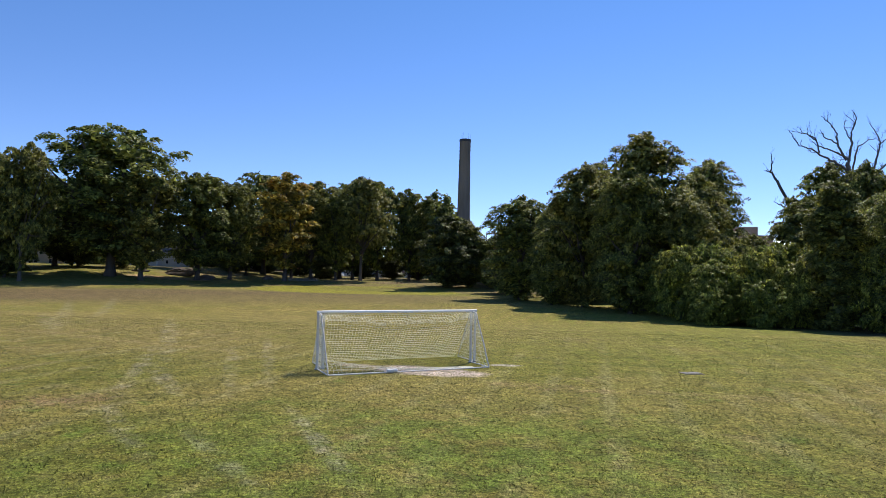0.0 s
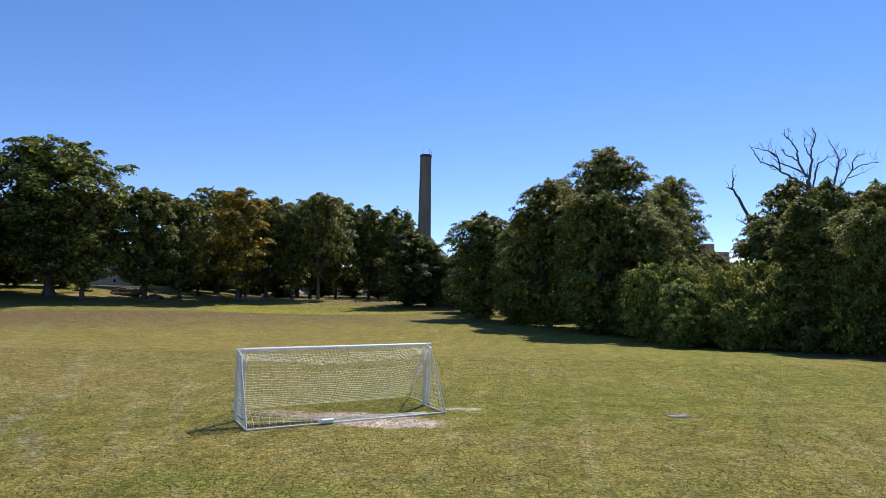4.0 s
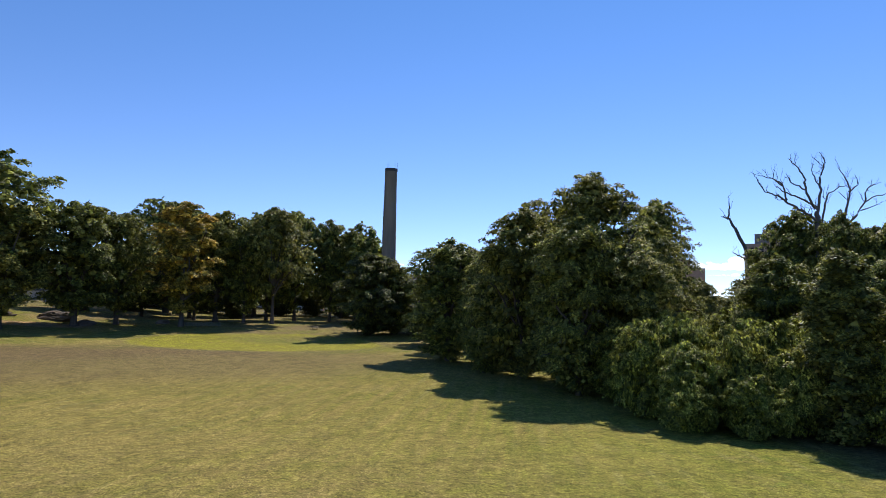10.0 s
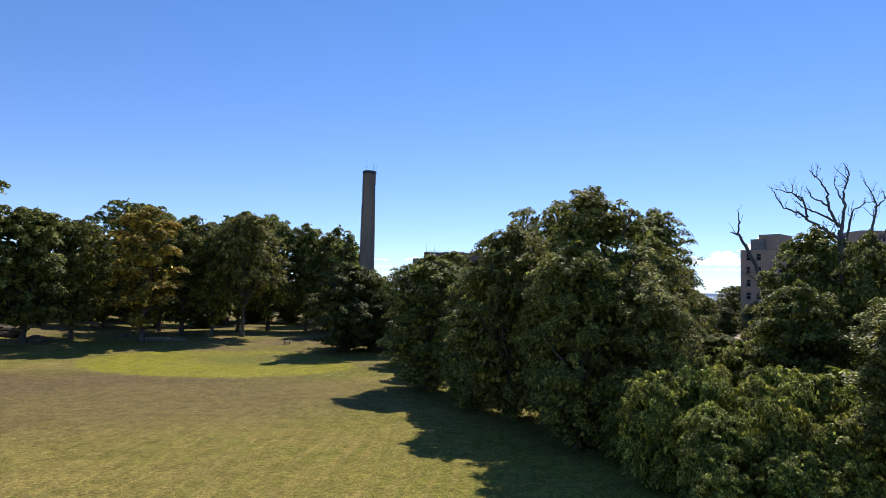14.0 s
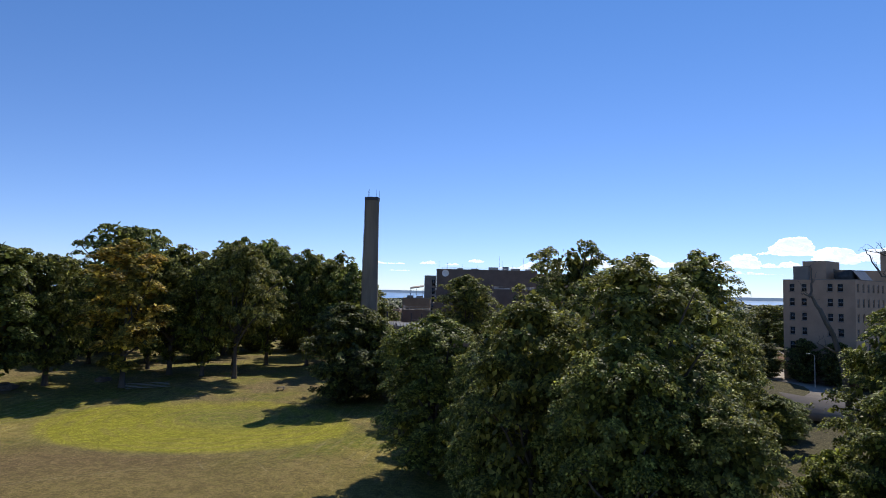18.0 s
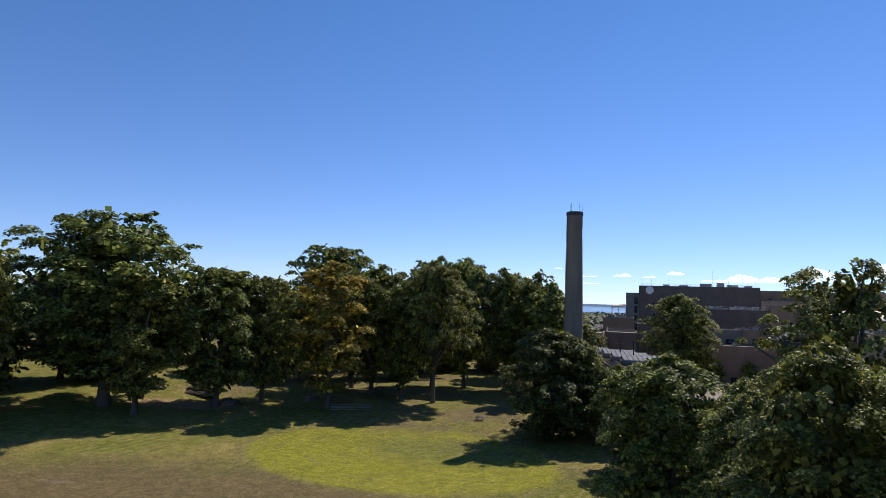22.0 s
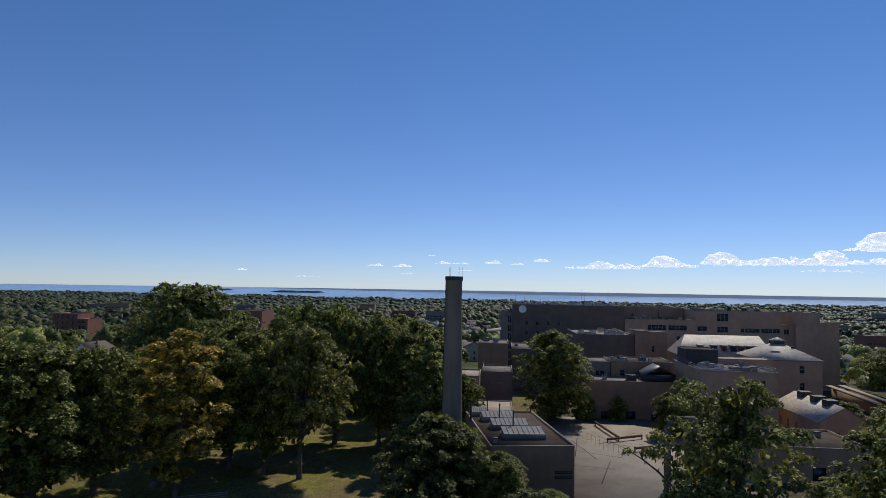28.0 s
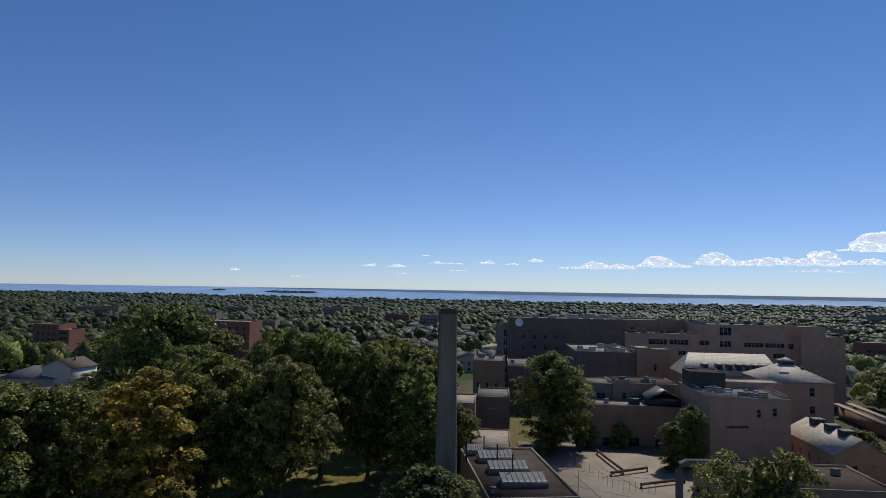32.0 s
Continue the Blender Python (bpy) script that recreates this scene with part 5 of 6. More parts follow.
hp = thing("hip_roofed_house", pose(92.0, 264, -3), "square pale brick house with a hipped slate roof", "building")
HW, HD, HE = 20.0, 22.0, 22.6
face(hp, pose(0, 0, 0), HW, HE, [(12.6, 14.2, 18.2, 20.8), (12.6, 14.2, 12.6, 15.0)], PINK_BRICK)
face(hp, pose(HW, 0, 0, 0, 0, 90), HD, HE, [(8, 9.6, 18, 20.6)], PINK_BRICK)
face(hp, pose(0, HD, 0, 0, 0, -90), HD, HE, [(6, 7.2, 17.5, 20), (12, 13.2, 17.5, 20)], PINK_BRICK)
face(hp, pose(HW, HD, 0, 0, 0, 180), HW, HE, [], PINK_BRICK)
put("roof", hip_roof("roof", HW, HD, 4.6, 1.6, SLATE), hp, pose(0, 0, HE), label="pale slate hipped roof")
put("cupola", bevel_box("cupola", 8.2, 11.8, 9.2, 12.8, HE + 4.4, HE + 6.0, DARK_METAL, 0.1), hp, label="low dark roof cupola")
put("cupola_top", hip_roof("cupola_top", 3.6, 3.6, 1.0, 0.1, SLATE, 0.3), hp, pose(8.2, 9.2, HE + 6.0))
put("roof_light", boxes("roof_light", [(5.0, 8.0, 4.0, 6.0, HE + 2.0, HE + 2.7)], GALV), hp)
put("roof_vent", boxes("roof_vent", [(13.0, 14.0, 6.5, 7.6, HE + 2.0, HE + 4.2)], DARK_METAL), hp)

# front blocks round the yard
fb = building("front_block", "pale brick block with a cluttered railed roof", 62.3, 231.5, 21.7, 30, -1, 19.0, PINK_BRICK, ROOF_GREY, parapet=0.2,
         front=[(12.8, 13.9, 15.0, 17.0), (17.0, 18.2, 15.4, 17.6), (4.5, 10.5, 11.8, 12.5)], left=[(8, 9.4, 13, 15.4), (16, 17.4, 13, 15.4)])
railing(62.8, 232, 83.6, 232, 19.0, 1.2)
railing(83.6, 232, 83.6, 246, 19.0, 1.2)
railing(62.8, 232, 62.8, 260, 19.0, 1.2)
for i in range(12):
    vent_box(64 + rr.random() * 17, 234 + rr.random() * 16, 18.8, 0.8 + rr.random() * 2.4, 0.8 + rr.random() * 1.4, 0.5 + rr.random() * 1.0, mat=(GALV, CONCRETE, WHITE_PAINT)[i % 3], label="small roof machine on the gravel roof")
building("roof_house", "black clad machine room on the roof", 63.0, 249.5, 10, 10, 18.7, 23.7, DARK_METAL, ROOF_DARK, parapet=0.15, coping=DARK_METAL)
building("roof_slab", "long pale flat canopy above the roof", 72.9, 252, 18, 8, 18.6, 20.6, PINK_BRICK, ROOF_PALE, parapet=0.1)
building("middle_block", "low tan block with a dark flat roof", 41.4, 262, 20.8, 16, -1, 17.9, TAN_BRICK, ROOF_DARK, parapet=0.2, front=[(3, 4.5, 14, 16)])
building("middle_block", "low white rendered block", 34.2, 263, 7.1, 14, -1, 17.5, CONCRETE, ROOF_GREY, parapet=0.2, front=[(2, 5, 13.0, 15.5)], style="ribbon")
sh = thing("glazed_shed", pose(50.4, 250.6, 12.6), "dark shed with a pale ribbed glass roof", "shed")
put("body", boxes("body", [(0, 9.6, 0, 10, 0, 2.4)], DARK_METAL), sh)
put("roof", gable_roof("roof", 9.6, 10, 2.6, SKYLIGHT_GLASS, 0.2), sh, pose(0, 0, 2.4))
building("yard_wall_block", "low tan brick block along the yard", 32.0, 249.5, 30, 13, -1, 12.8, TAN_BRICK, ROOF_PALE, parapet=0.2, front=[(4, 6, 1.5, 4), (12, 15, 1, 4.2), (20, 22, 1.5, 4)], style="dark")
vent_box(46.5, 254, 12.7, 3.2, 2.0, 1.6, mat=DARK_METAL, label="dark boxy roof unit")
vent_box(38, 255, 12.7, 1.4, 1.0, 1.2)
vent_box(53.5, 268, 17.8, 1.6, 1.6, 1.8)

# slate-roofed shed and flat roof beside it
ss = thing("slate_shed", pose(88.0, 216.5, -2), "long pale brick shed with a sunlit slate roof", "building")
face(ss, pose(0, 0, 0), 13, 10.0, [(4, 5.4, 5, 7.5)], PINK_BRICK)
face(ss, pose(13, 0, 0, 0, 0, 90), 28, 10.0, [], PINK_BRICK)
face(ss, pose(0, 28, 0, 0, 0, -90), 28, 10.0, [(u, u + 1.2, 5, 7.4) for u in (4, 9, 14, 19, 24)], PINK_BRICK)
face(ss, pose(13, 28, 0, 0, 0, 180), 13, 10.0, [], PINK_BRICK)
put("gable", raw_mesh("gable", [(0, 0, 10), (13, 0, 10), (6.5, 0, 14.0)], [(0, 1, 2)], PINK_BRICK), ss)
put("roof", gable_roof("roof", 13, 28, 4.0, SLATE, 0.5), ss, pose(0, 0, 10.0), label="pale slate roof")
for v in (7, 14, 22):
    put("ridge_vent", bevel_box("ridge_vent", 4.9, 8.1, v - 1.5, v + 1.5, 12.8, 15.0, DARK_METAL, 0.08), ss, label="dark louvred ridge vent")
building("flat_shed", "long low shed with a dark flat roof", 50, 186, 35, 20, -1, 8.2, TAN_BRICK, ROOF_DARK, parapet=0.3, front=[(22, 25, 2, 5), (28, 31, 2, 5)], style="dark")
for k, (x, y) in enumerate(((72, 203), (79, 199))):
    vent_box(x, y, 7.9, 1.6, 1.4, 1.2, mat=CONCRETE)
vp = thing("duct_pipe", pose(38.0, 175, gz(38, 175)), "large bent grey exhaust duct beside the yard", "duct")
put("duct", tubes("duct", [(np.array([(0, 0, 0), (0, 0, 8), (0, 0, 13.6), (0.4, 0, 14.6), (1.4, 0, 15.0), (6, 0, 15.1), (10, 0, 15.1)]), 0.75)], ROOF_GREY, 12), vp)

# yard: cracked paving, fence, rusty pipes
yard = boxes("pavement", [(10, 62, 146, 250, -2.0, 0.0)], ASPHALT)
put("pavement", yard, None, pose(0, 0, 0.76), label="cracked pale asphalt yard", category="pavement", kind="structure")
YZ = 0.76
joint = boxes("joint", [(-0.09, 0.09, 0, 20, 0, 0.012)], ROOF_DARK)
for i, (x, y, a) in enumerate(((22, 200, -8), (27, 198, 12), (30, 214, -40), (34, 200, 62), (38, 205, 20), (25, 178, -15), (42, 215, 75), (30, 190, 80))):
    put("crack_seal", joint, bpy.data.objects["pavement"], pose(x, y, 0.001, 0, 0, a))


def run_pipe(pts, label):
    t = thing("pipe_run", pose(0, 0, YZ), label, "pipe")
    put("pipe", tubes("pipe", [(np.array(pts), 0.35)], RUST, 8), t)
    for x, y, z in (pts[0], pts[-1]):
        put("trestle", boxes("trestle", [(-0.1, 0.1, -0.5, 0.5, 0, z - 0.3)], RUST), t, pose(x, y, 0))


run_pipe([(32.5, 238, 1.0), (34.2, 228, 1.0), (36.0, 218.5, 1.0)], "rusty steam pipe on trestles across the yard")
run_pipe([(32.5, 216, 0.9), (37, 218.5, 0.9), (43, 222, 0.9)], "rusty pipe on trestles in the yard")
run_pipe([(38, 207, 0.9), (44, 210, 0.9), (50, 213, 0.9)], "rusty pipe lying on low trestles")
fence = thing("chain_link_fence", pose(0, 0, YZ), "leaning grey chain-link fence in the yard", "fence")
fpts = [(22, 238), (25, 226), (28, 215), (31, 206), (36, 204), (42, 203)]
fp = tubes("post", [(np.array([(0, 0, 0), (0, 0, 1.1), (0.05, 0, 2.2)]), 0.05)], GALV, 5)
for (x0, y0), (x1, y1) in zip(fpts, fpts[1:]):
    n = 4
    for i in range(n):
        put("post", fp, fence, pose(x0 + (x1 - x0) * i / n, y0 + (y1 - y0) * i / n, 0))
    put("rail", tubes("rail", [(np.array([(x0, y0, 2.15), ((x0 + x1) / 2, (y0 + y1) / 2, 2.1), (x1, y1, 2.15)]), 0.035)], GALV, 5), fence)

# covered ramp by the end block
for k, (x, y) in enumerate(((141, 282), (147, 284))):
    r = thing("covered_walk", pose(x, y, 0, 0, 0, 84), "long low covered walkway with a pale flat roof", "walkway")
    put("roof", boxes("roof", [(0, 44, 0, 2.6, 2.9, 3.2)], ROOF_PALE), r)
    put("wall", boxes("wall", [(0, 44, 0.2, 0.4, -4, 2.9)], TAN_BRICK), r)
    put("beam", boxes("beam", [(0, 44, 2.2, 2.4, 2.6, 2.9)], DARK_METAL), r)

# ward tower seen between the trees, cornerwise
TZ, TH = -4.0, 32.0
tw = building("ward_tower", "pale brick ward building with rows of sash windows", 113.4, 172, 46, 17.2, TZ, 28.0, PINK_BRICK, ROOF_GREY, parapet=0.5, turn=38,
              front=[(u, u + 1.3, TH - 3.0 - 3.8 * k, TH - 1.0 - 3.8 * k) for k in range(7) for u in (1.4, 5.0, 8.6, 12.2, 15.8, 19.4, 23, 26.6, 30.2, 33.8, 37.4, 41.4)],
              left=[(u, u + 1.3, TH - 3.0 - 3.8 * k, TH - 1.0 - 3.8 * k) for k in range(7) for u in (1.6, 4.6, 10.8, 13.2)])
building("roof_house", "pale brick lift house on the ward roof", 115.8, 187.5, 9.5, 6, 27.2, 33.4, PINK_BRICK, ROOF_GREY, parapet=0.2, turn=38, front=[(5.2, 6.6, 1.8, 4.4)])
building("roof_house", "small grey plant room on the ward roof", 112.4, 190, 3.6, 4, 27.2, 32.0, CONCRETE, ROOF_GREY, parapet=0.2, turn=38)
sl = thing("roof_greenhouse", pose(121.8, 181, 27.4, 0, 0, 38), "dark sloping glazed plant room on the ward roof", "roof unit")
put("body", boxes("body", [(0, 10, 3, 7, 0, 3.6)], DARK_METAL), sl)
put("glazing", raw_mesh("glazing", [(1, 0.4, 0.2), (10, 0.4, 0.2), (10, 3, 3.5), (1, 3, 3.5)], [(0, 1, 2, 3)], SKYLIGHT_GLASS), sl)
building("far_ward", "taller pale brick ward wing further back", 173, 260, 60, 20, -4, 34.5, PINK_BRICK, ROOF_GREY, front=grid_windows(60, 7, 16, 1.3, 2.0, 6, 4.2))
building("far_ward", "tall pale brick centre block with a stepped top", 195, 262, 26, 16, 30, 43.5, PINK_BRICK, ROOF_GREY, front=grid_windows(26, 2, 7, 1.3, 2.0, 5, 4.2))

# street at the ward's foot
st = boxes("road", [(-8, 10, -6, 72, -1.5, 0.0)], ASPHALT)
put("road", st, None, pose(89, 138, 1.75, 0, 0, -17), label="pale asphalt access road", category="road", kind="structure")
rw = thing("retaining_wall", pose(112.5, 164, -1.5, 0, 0, 73), "long low tan retaining wall beside the road", "wall")
put("wall", boxes("wall", [(0, 100, 0, 0.5, 0, 4.0)], TAN_BRICK), rw)
put("coping", boxes("coping", [(-0.1, 100.1, -0.08, 0.58, 4.0, 4.2)], CONCRETE), rw)
sl = thing("street_lamp", pose(100.2, 167.5, 1.7), "grey steel street lamp with a short arm", "street lamp")
put("pole", tubes("pole", [(np.array([(0, 0, 0), (0, 0, 4), (0, 0, 7.8)]), np.array([0.12, 0.10, 0.07]))], GALV, 8), sl)
put("arm", tubes("arm", [(np.array([(0, 0, 7.7), (-0.5, 0, 8.1), (-1.2, 0, 8.2)]), 0.05)], GALV, 6), sl)
put("head", bevel_box("head", -1.9, -1.1, -0.16, 0.16, 8.1, 8.28, GALV, 0.05), sl)


# ---- dead trees ----
def snag(name, x, y, trunk, limbs, label, seed, twig=1.0):
    """A bare tree: a trunk and crooked limbs bent through a few knees, with side branches and twigs."""
    rng = np.random.default_rng(seed)
    g = gz(x, y)
    t = thing(name, pose(x, y, g), label, "tree")

    def bent(knees, n, rough):
        """A crooked line through the knees (x, depth, height above datum)."""
        k = np.array(knees, float) - (x, y, g)
        u = np.linspace(0, len(k) - 1, n)
        i = np.minimum(u.astype(int), len(k) - 2)
        f = (u - i)[:, None]
        p0, p1, p2, p3 = k[np.maximum(i - 1, 0)], k[i], k[i + 1], k[np.minimum(i + 2, len(k) - 1)]
        p = 0.5 * (2 * p1 + (p2 - p0) * f + (2 * p0 - 5 * p1 + 4 * p2 - p3) * f**2 + (3 * p1 - p0 - 3 * p2 + p3) * f**3)
        jit = rng.normal(size=(n, 3)) * rough
        jit[0] = 0
        return p + jit

    def shoots(p, radii, r, level, lines):
        n = len(p)
        L = np.linalg.norm(np.diff(p, axis=0), axis=1).sum()
        for _ in range(max(2, int(L * (0.75 if level == 0 else 1.3) * twig))):
            i = rng.integers(n // 4, n - 1)
            along = p[i + 1] - p[i]
            d = along / (np.linalg.norm(along) + 1e-6) * 0.8 + rng.normal(size=3) * (0.7, 0.5, 0.7)
            d[2] = d[2] + 0.35
            d /= np.linalg.norm(d)
            reach = rng.uniform(0.6, 1.7) if level == 0 else rng.uniform(0.3, 0.8)
            q = np.linspace(0, 1, 5)[:, None]
            line = p[i] + d * reach * q + np.cumsum(rng.normal(size=(5, 3)), 0) * 0.09 * reach * (q > 0) + np.array([0, 0, 0.25 * reach]) * q**2
            rr = min(radii[i] * 0.55, 0.06 if level == 0 else 0.028)
            lr = np.linspace(rr, 0.012, 5)
            lines.append((line, lr))
            if level == 0:
                shoots(line, lr, rr, 1, lines)

    path = bent([(x, y, g - 0.3)] + trunk[0], 14, 0.05)
    put("trunk", tubes("trunk", [(path, np.linspace(trunk[1], trunk[2], 14))], DEADWOOD, 8), t)
    for r, knees in limbs:
        n = 6 * (len(knees) - 1) + 1
        p = bent(knees, n, 0.07)
        radii = r * (1 - 0.82 * np.linspace(0, 1, n) ** 1.2)
        lines = [(p, radii)]
        if twig > 0:
            shoots(p, radii, r, 0, lines)
        put("limb", tubes("limb", lines, DEADWOOD, 6), t, label="crooked leafless grey limb")
    return t


snag("dead_tree", 59.8, 77, ([(59.9, 77, 12), (59.4, 76.5, 20), (59.4, 76.5, 22.8)], 0.62, 0.30), [
    (0.21, [(59.6, 76.6, 21.0), (58.4, 76.3, 22.2), (56.1, 76, 23.2), (53.6, 75.5, 24.6), (51.3, 75, 25.3), (49.7, 75, 27.6)]),
    (0.13, [(54.7, 75.7, 24.2), (54.1, 75.8, 26.3), (52.3, 75.6, 27.2), (49.8, 75.4, 27.7)]),
    (0.18, [(59.4, 76.5, 22.6), (58.9, 76.8, 23.9), (55.6, 77.4, 25.5), (54.3, 77.7, 26.5)]),
    (0.11, [(54.1, 75.8, 26.2), (53.2, 76.2, 27.2), (53.5, 76.5, 28.9)]),
    (0.19, [(59.2, 76.6, 23.2), (57.8, 76.3, 25.4), (57.0, 76.0, 28.0), (54.9, 75.7, 29.9)]),
    (0.12, [(57.6, 76.3, 25.8), (56.0, 76.9, 27.0), (55.4, 77.1, 28.2)]),
    (0.19, [(59.4, 76.5, 22.8), (60.0, 76.8, 25.7), (60.1, 77, 27.7), (61.0, 77.2, 30.0), (60.3, 77.3, 31.2)]),
    (0.10, [(60.0, 76.9, 26.5), (59.3, 77.4, 28.5), (59.6, 77.6, 29.9)]),
    (0.15, [(59.8, 76.8, 20.0), (60.5, 76.2, 24.6), (61.5, 75.8, 25.9), (63.0, 75.5, 26.6)]),
    (0.21, [(60.2, 77, 15.0), (63.2, 77.5, 20.6), (64.6, 77.8, 24.8), (64.8, 78, 27.0), (63.4, 78, 29.5)]),
    (0.19, [(63.0, 77.5, 20.2), (64.9, 77, 22.2), (66.6, 76.7, 24.7), (70.3, 76.4, 25.8)]),
    (0.12, [(66.3, 76.8, 24.4), (67.0, 77.2, 26.4), (69.1, 77.5, 27.4)]),
    (0.10, [(65.6, 76.8, 23.2), (68.3, 76.4, 24.2)]),
    (0.11, [(64.7, 77.9, 26.0), (66.2, 78.2, 27.2), (66.0, 78.4, 28.6)]),
    (0.10, [(62.2, 77.3, 19.6), (63.4, 76.7, 23.0)]),
], "bare dead tree with gnarled grey branches over green leaves", 3)
snag("dead_snag", 57.2, 89, ([(57.0, 89, 10), (55.9, 89, 17.1), (53.7, 89, 21.8)], 0.40, 0.24), [
    (0.22, [(53.7, 89, 21.8), (52.7, 89, 23.2), (51.7, 89, 23.5)]),
    (0.15, [(52.7, 89, 23.1), (52.9, 89, 24.9), (52.8, 89, 26.8)]),
    (0.16, [(55.9, 89, 16.6), (54.3, 88.6, 17.3), (53.0, 88.4, 17.9)]),
], "broken dead trunk rising out of ivy", 12, 0.25)

# ---- small things on the lawn and in the park ----
sg = thing("notice_sign", pose(28.3, 58.2, gz(28.3, 58.2), 0, 0, -14), "small white notice board on a post in the shade", "sign")
put("post", boxes("post", [(-0.05, 0.05, -0.05, 0.05, -0.3, 2.7)], GALV), sg)
put("board", bevel_box("board", -0.42, 0.42, -0.09, -0.05, 2.0, 2.75, WHITE_PAINT, 0.015), sg)
for k in range(3):
    put("lettering", boxes("lettering", [(-0.32, 0.30 - 0.1 * k, -0.096, -0.091, 2.52 - 0.18 * k, 2.60 - 0.18 * k)], DARK_METAL), sg)

bl = thing("bleacher", pose(-57.5, 154.5, gz(-55, 155) + 0.05, 0, 0, 28), "low aluminium bleacher with three plank rows in the shade", "bench")
for k in range(4):
    put("plank", boxes("plank", [(0, 9, 0, 0.28, 0, 0.05)], GALV), bl, pose(0, 0.65 * k, 0.45 + 0.22 * k))
for u in (0.5, 3.2, 5.9, 8.5):
    put("support", boxes("support", [(-0.04, 0.04, 0, 2.2, 0.0, 0.08), (-0.04, 0.04, 0.05, 0.13, 0, 0.45), (-0.04, 0.04, 2.0, 2.08, 0, 1.1)], DARK_METAL), bl, pose(u, 0, 0))


def boulder(x, y, sx, sy, sz, seed, turn, label):
    bm = bmesh.new()
    bmesh.ops.create_icosphere(bm, subdivisions=4, radius=1)
    for v in bm.verts:
        p = v.co * 1.3 + Vector((seed, 0, 0))
        v.co *= 1 + 0.45 * noise.noise(p) + 0.2 * abs(noise.noise(p * 1.9)) + 0.12 * noise.noise(p * 3.1) + 0.05 * noise.noise(p * 8)
        v.co = Vector((v.co.x * sx, v.co.y * sy, v.co.z * sz + 0.10 * v.co.x * sx))
    me = bpy.data.meshes.new("boulder")
    bm.to_mesh(me)
    bm.free()
    me.materials.append(ROCK)
    put("rock_outcrop", me, None, pose(x, y, gz(x, y) + 0.1 * sz, 0, 0, turn), label=label, category="rock")


boulder(-93, 157, 6.5, 2.6, 1.6, 1.0, -20, "long bare rock outcrop under the oaks")
boulder(-82, 152, 2.2, 1.5, 1.1, 4.0, 10, "rounded boulder lying by the outcrop")
boulder(-103, 153, 2.5, 1.4, 0.7, 7.0, 30, "low pale rock breaking through the grass")
boulder(-68, 165, 1.8, 1.2, 0.9, 9.0, 60, "small boulder in the shade of the trees")

tb = thing("picnic_table", pose(-25, 158.5, gz(-25, 158.5), 0, 0, 20), "weathered wooden picnic table under the trees", "table")
put("top", boxes("top", [(-0.9, 0.9, -0.38 + 0.16 * i, -0.24 + 0.16 * i, 0.72, 0.76) for i in range(5)], DEADWOOD), tb)
for s in (-1, 1):
    put("bench", boxes("bench", [(-0.9, 0.9, s * 0.72 - 0.13, s * 0.72 + 0.13, 0.42, 0.46)], DEADWOOD), tb)
    put("frame", boxes("frame", [(s * 0.62 - 0.04, s * 0.62 + 0.04, -0.75, 0.75, 0.34, 0.42), (s * 0.62 - 0.04, s * 0.62 + 0.04, -0.35, -0.27, 0, 0.72), (s * 0.62 - 0.04, s * 0.62 + 0.04, 0.27, 0.35, 0, 0.72)], DEADWOOD), tb)

# ---- houses ----
SIDING = [surface("white_siding", (0.62, 0.61, 0.58), (0.52, 0.51, 0.48), 0.5, 8.0), surface("cream_siding", (0.52, 0.46, 0.36), (0.44, 0.39, 0.31), 0.5, 8.0), surface("grey_siding", (0.34, 0.35, 0.37), (0.28, 0.29, 0.30), 0.5, 8.0), RED_BRICK]
ROOFS = [ROOF_GREY, surface("brown_shingle", (0.14, 0.105, 0.085), (0.10, 0.08, 0.065), 0.5, 6.0), surface("grey_shingle", (0.19, 0.185, 0.185), (0.14, 0.138, 0.14), 0.5, 6.0)]


def house(w, d, h, rise, wall, roof, at, label, along="y", hip=False):
    t = thing("house", at, label, "house")
    ops = [(w * q - 0.5, w * q + 0.5, v, v + 1.5) for v in ((1.0, 3.8) if h > 5 else (1.0,)) for q in (0.22, 0.5, 0.78)]
    put("wall", wall_mesh("wall", w, h, ops, wall, 0.15), t)
    fr, pane, _ = window_meshes(1.0, 1.5, "plain")
    for u0, u1, v0, v1 in ops:
        win = put("window", fr, t, pose(u0, 0.14, v0))
        put("pane", pane, win)
    put("side_wall", boxes("side_wall", [(0, 0.15, 0, d, 0, h)], wall), t)
    put("side_wall", boxes("side_wall", [(w - 0.15, w, 0, d, 0, h)], wall), t)
    put("rear_wall", boxes("rear_wall", [(0.15, w - 0.15, d - 0.15, d, 0, h)], wall), t)
    if hip:
        put("roof", hip_roof("roof", w, d, rise, 0.2, roof), t, pose(0, 0, h))
    else:
        put("roof", gable_roof("roof", w, d, rise, roof, 0.4, along), t, pose(0, 0, h))
        tri = [(0, 0, 0), (w, 0, 0), (w / 2, 0, rise)] if along == "y" else [(0, 0, 0), (0, d, 0), (0, d / 2, rise)]
        put("gable", raw_mesh("gable", tri, [(0, 1, 2)], wall), t, pose(0.01, 0.01, h))
        off = (0, d - 0.02, 0) if along == "y" else (w - 0.02, 0, 0)
        put("gable", raw_mesh("gable", tri, [(0, 2, 1)], wall), t, pose(off[0], off[1], h))
    put("chimney", boxes("chimney", [(w * 0.62, w * 0.62 + 0.7, d * 0.5, d * 0.5 + 0.7, h, h + rise + 0.9)], RED_BRICK), t)
    return t


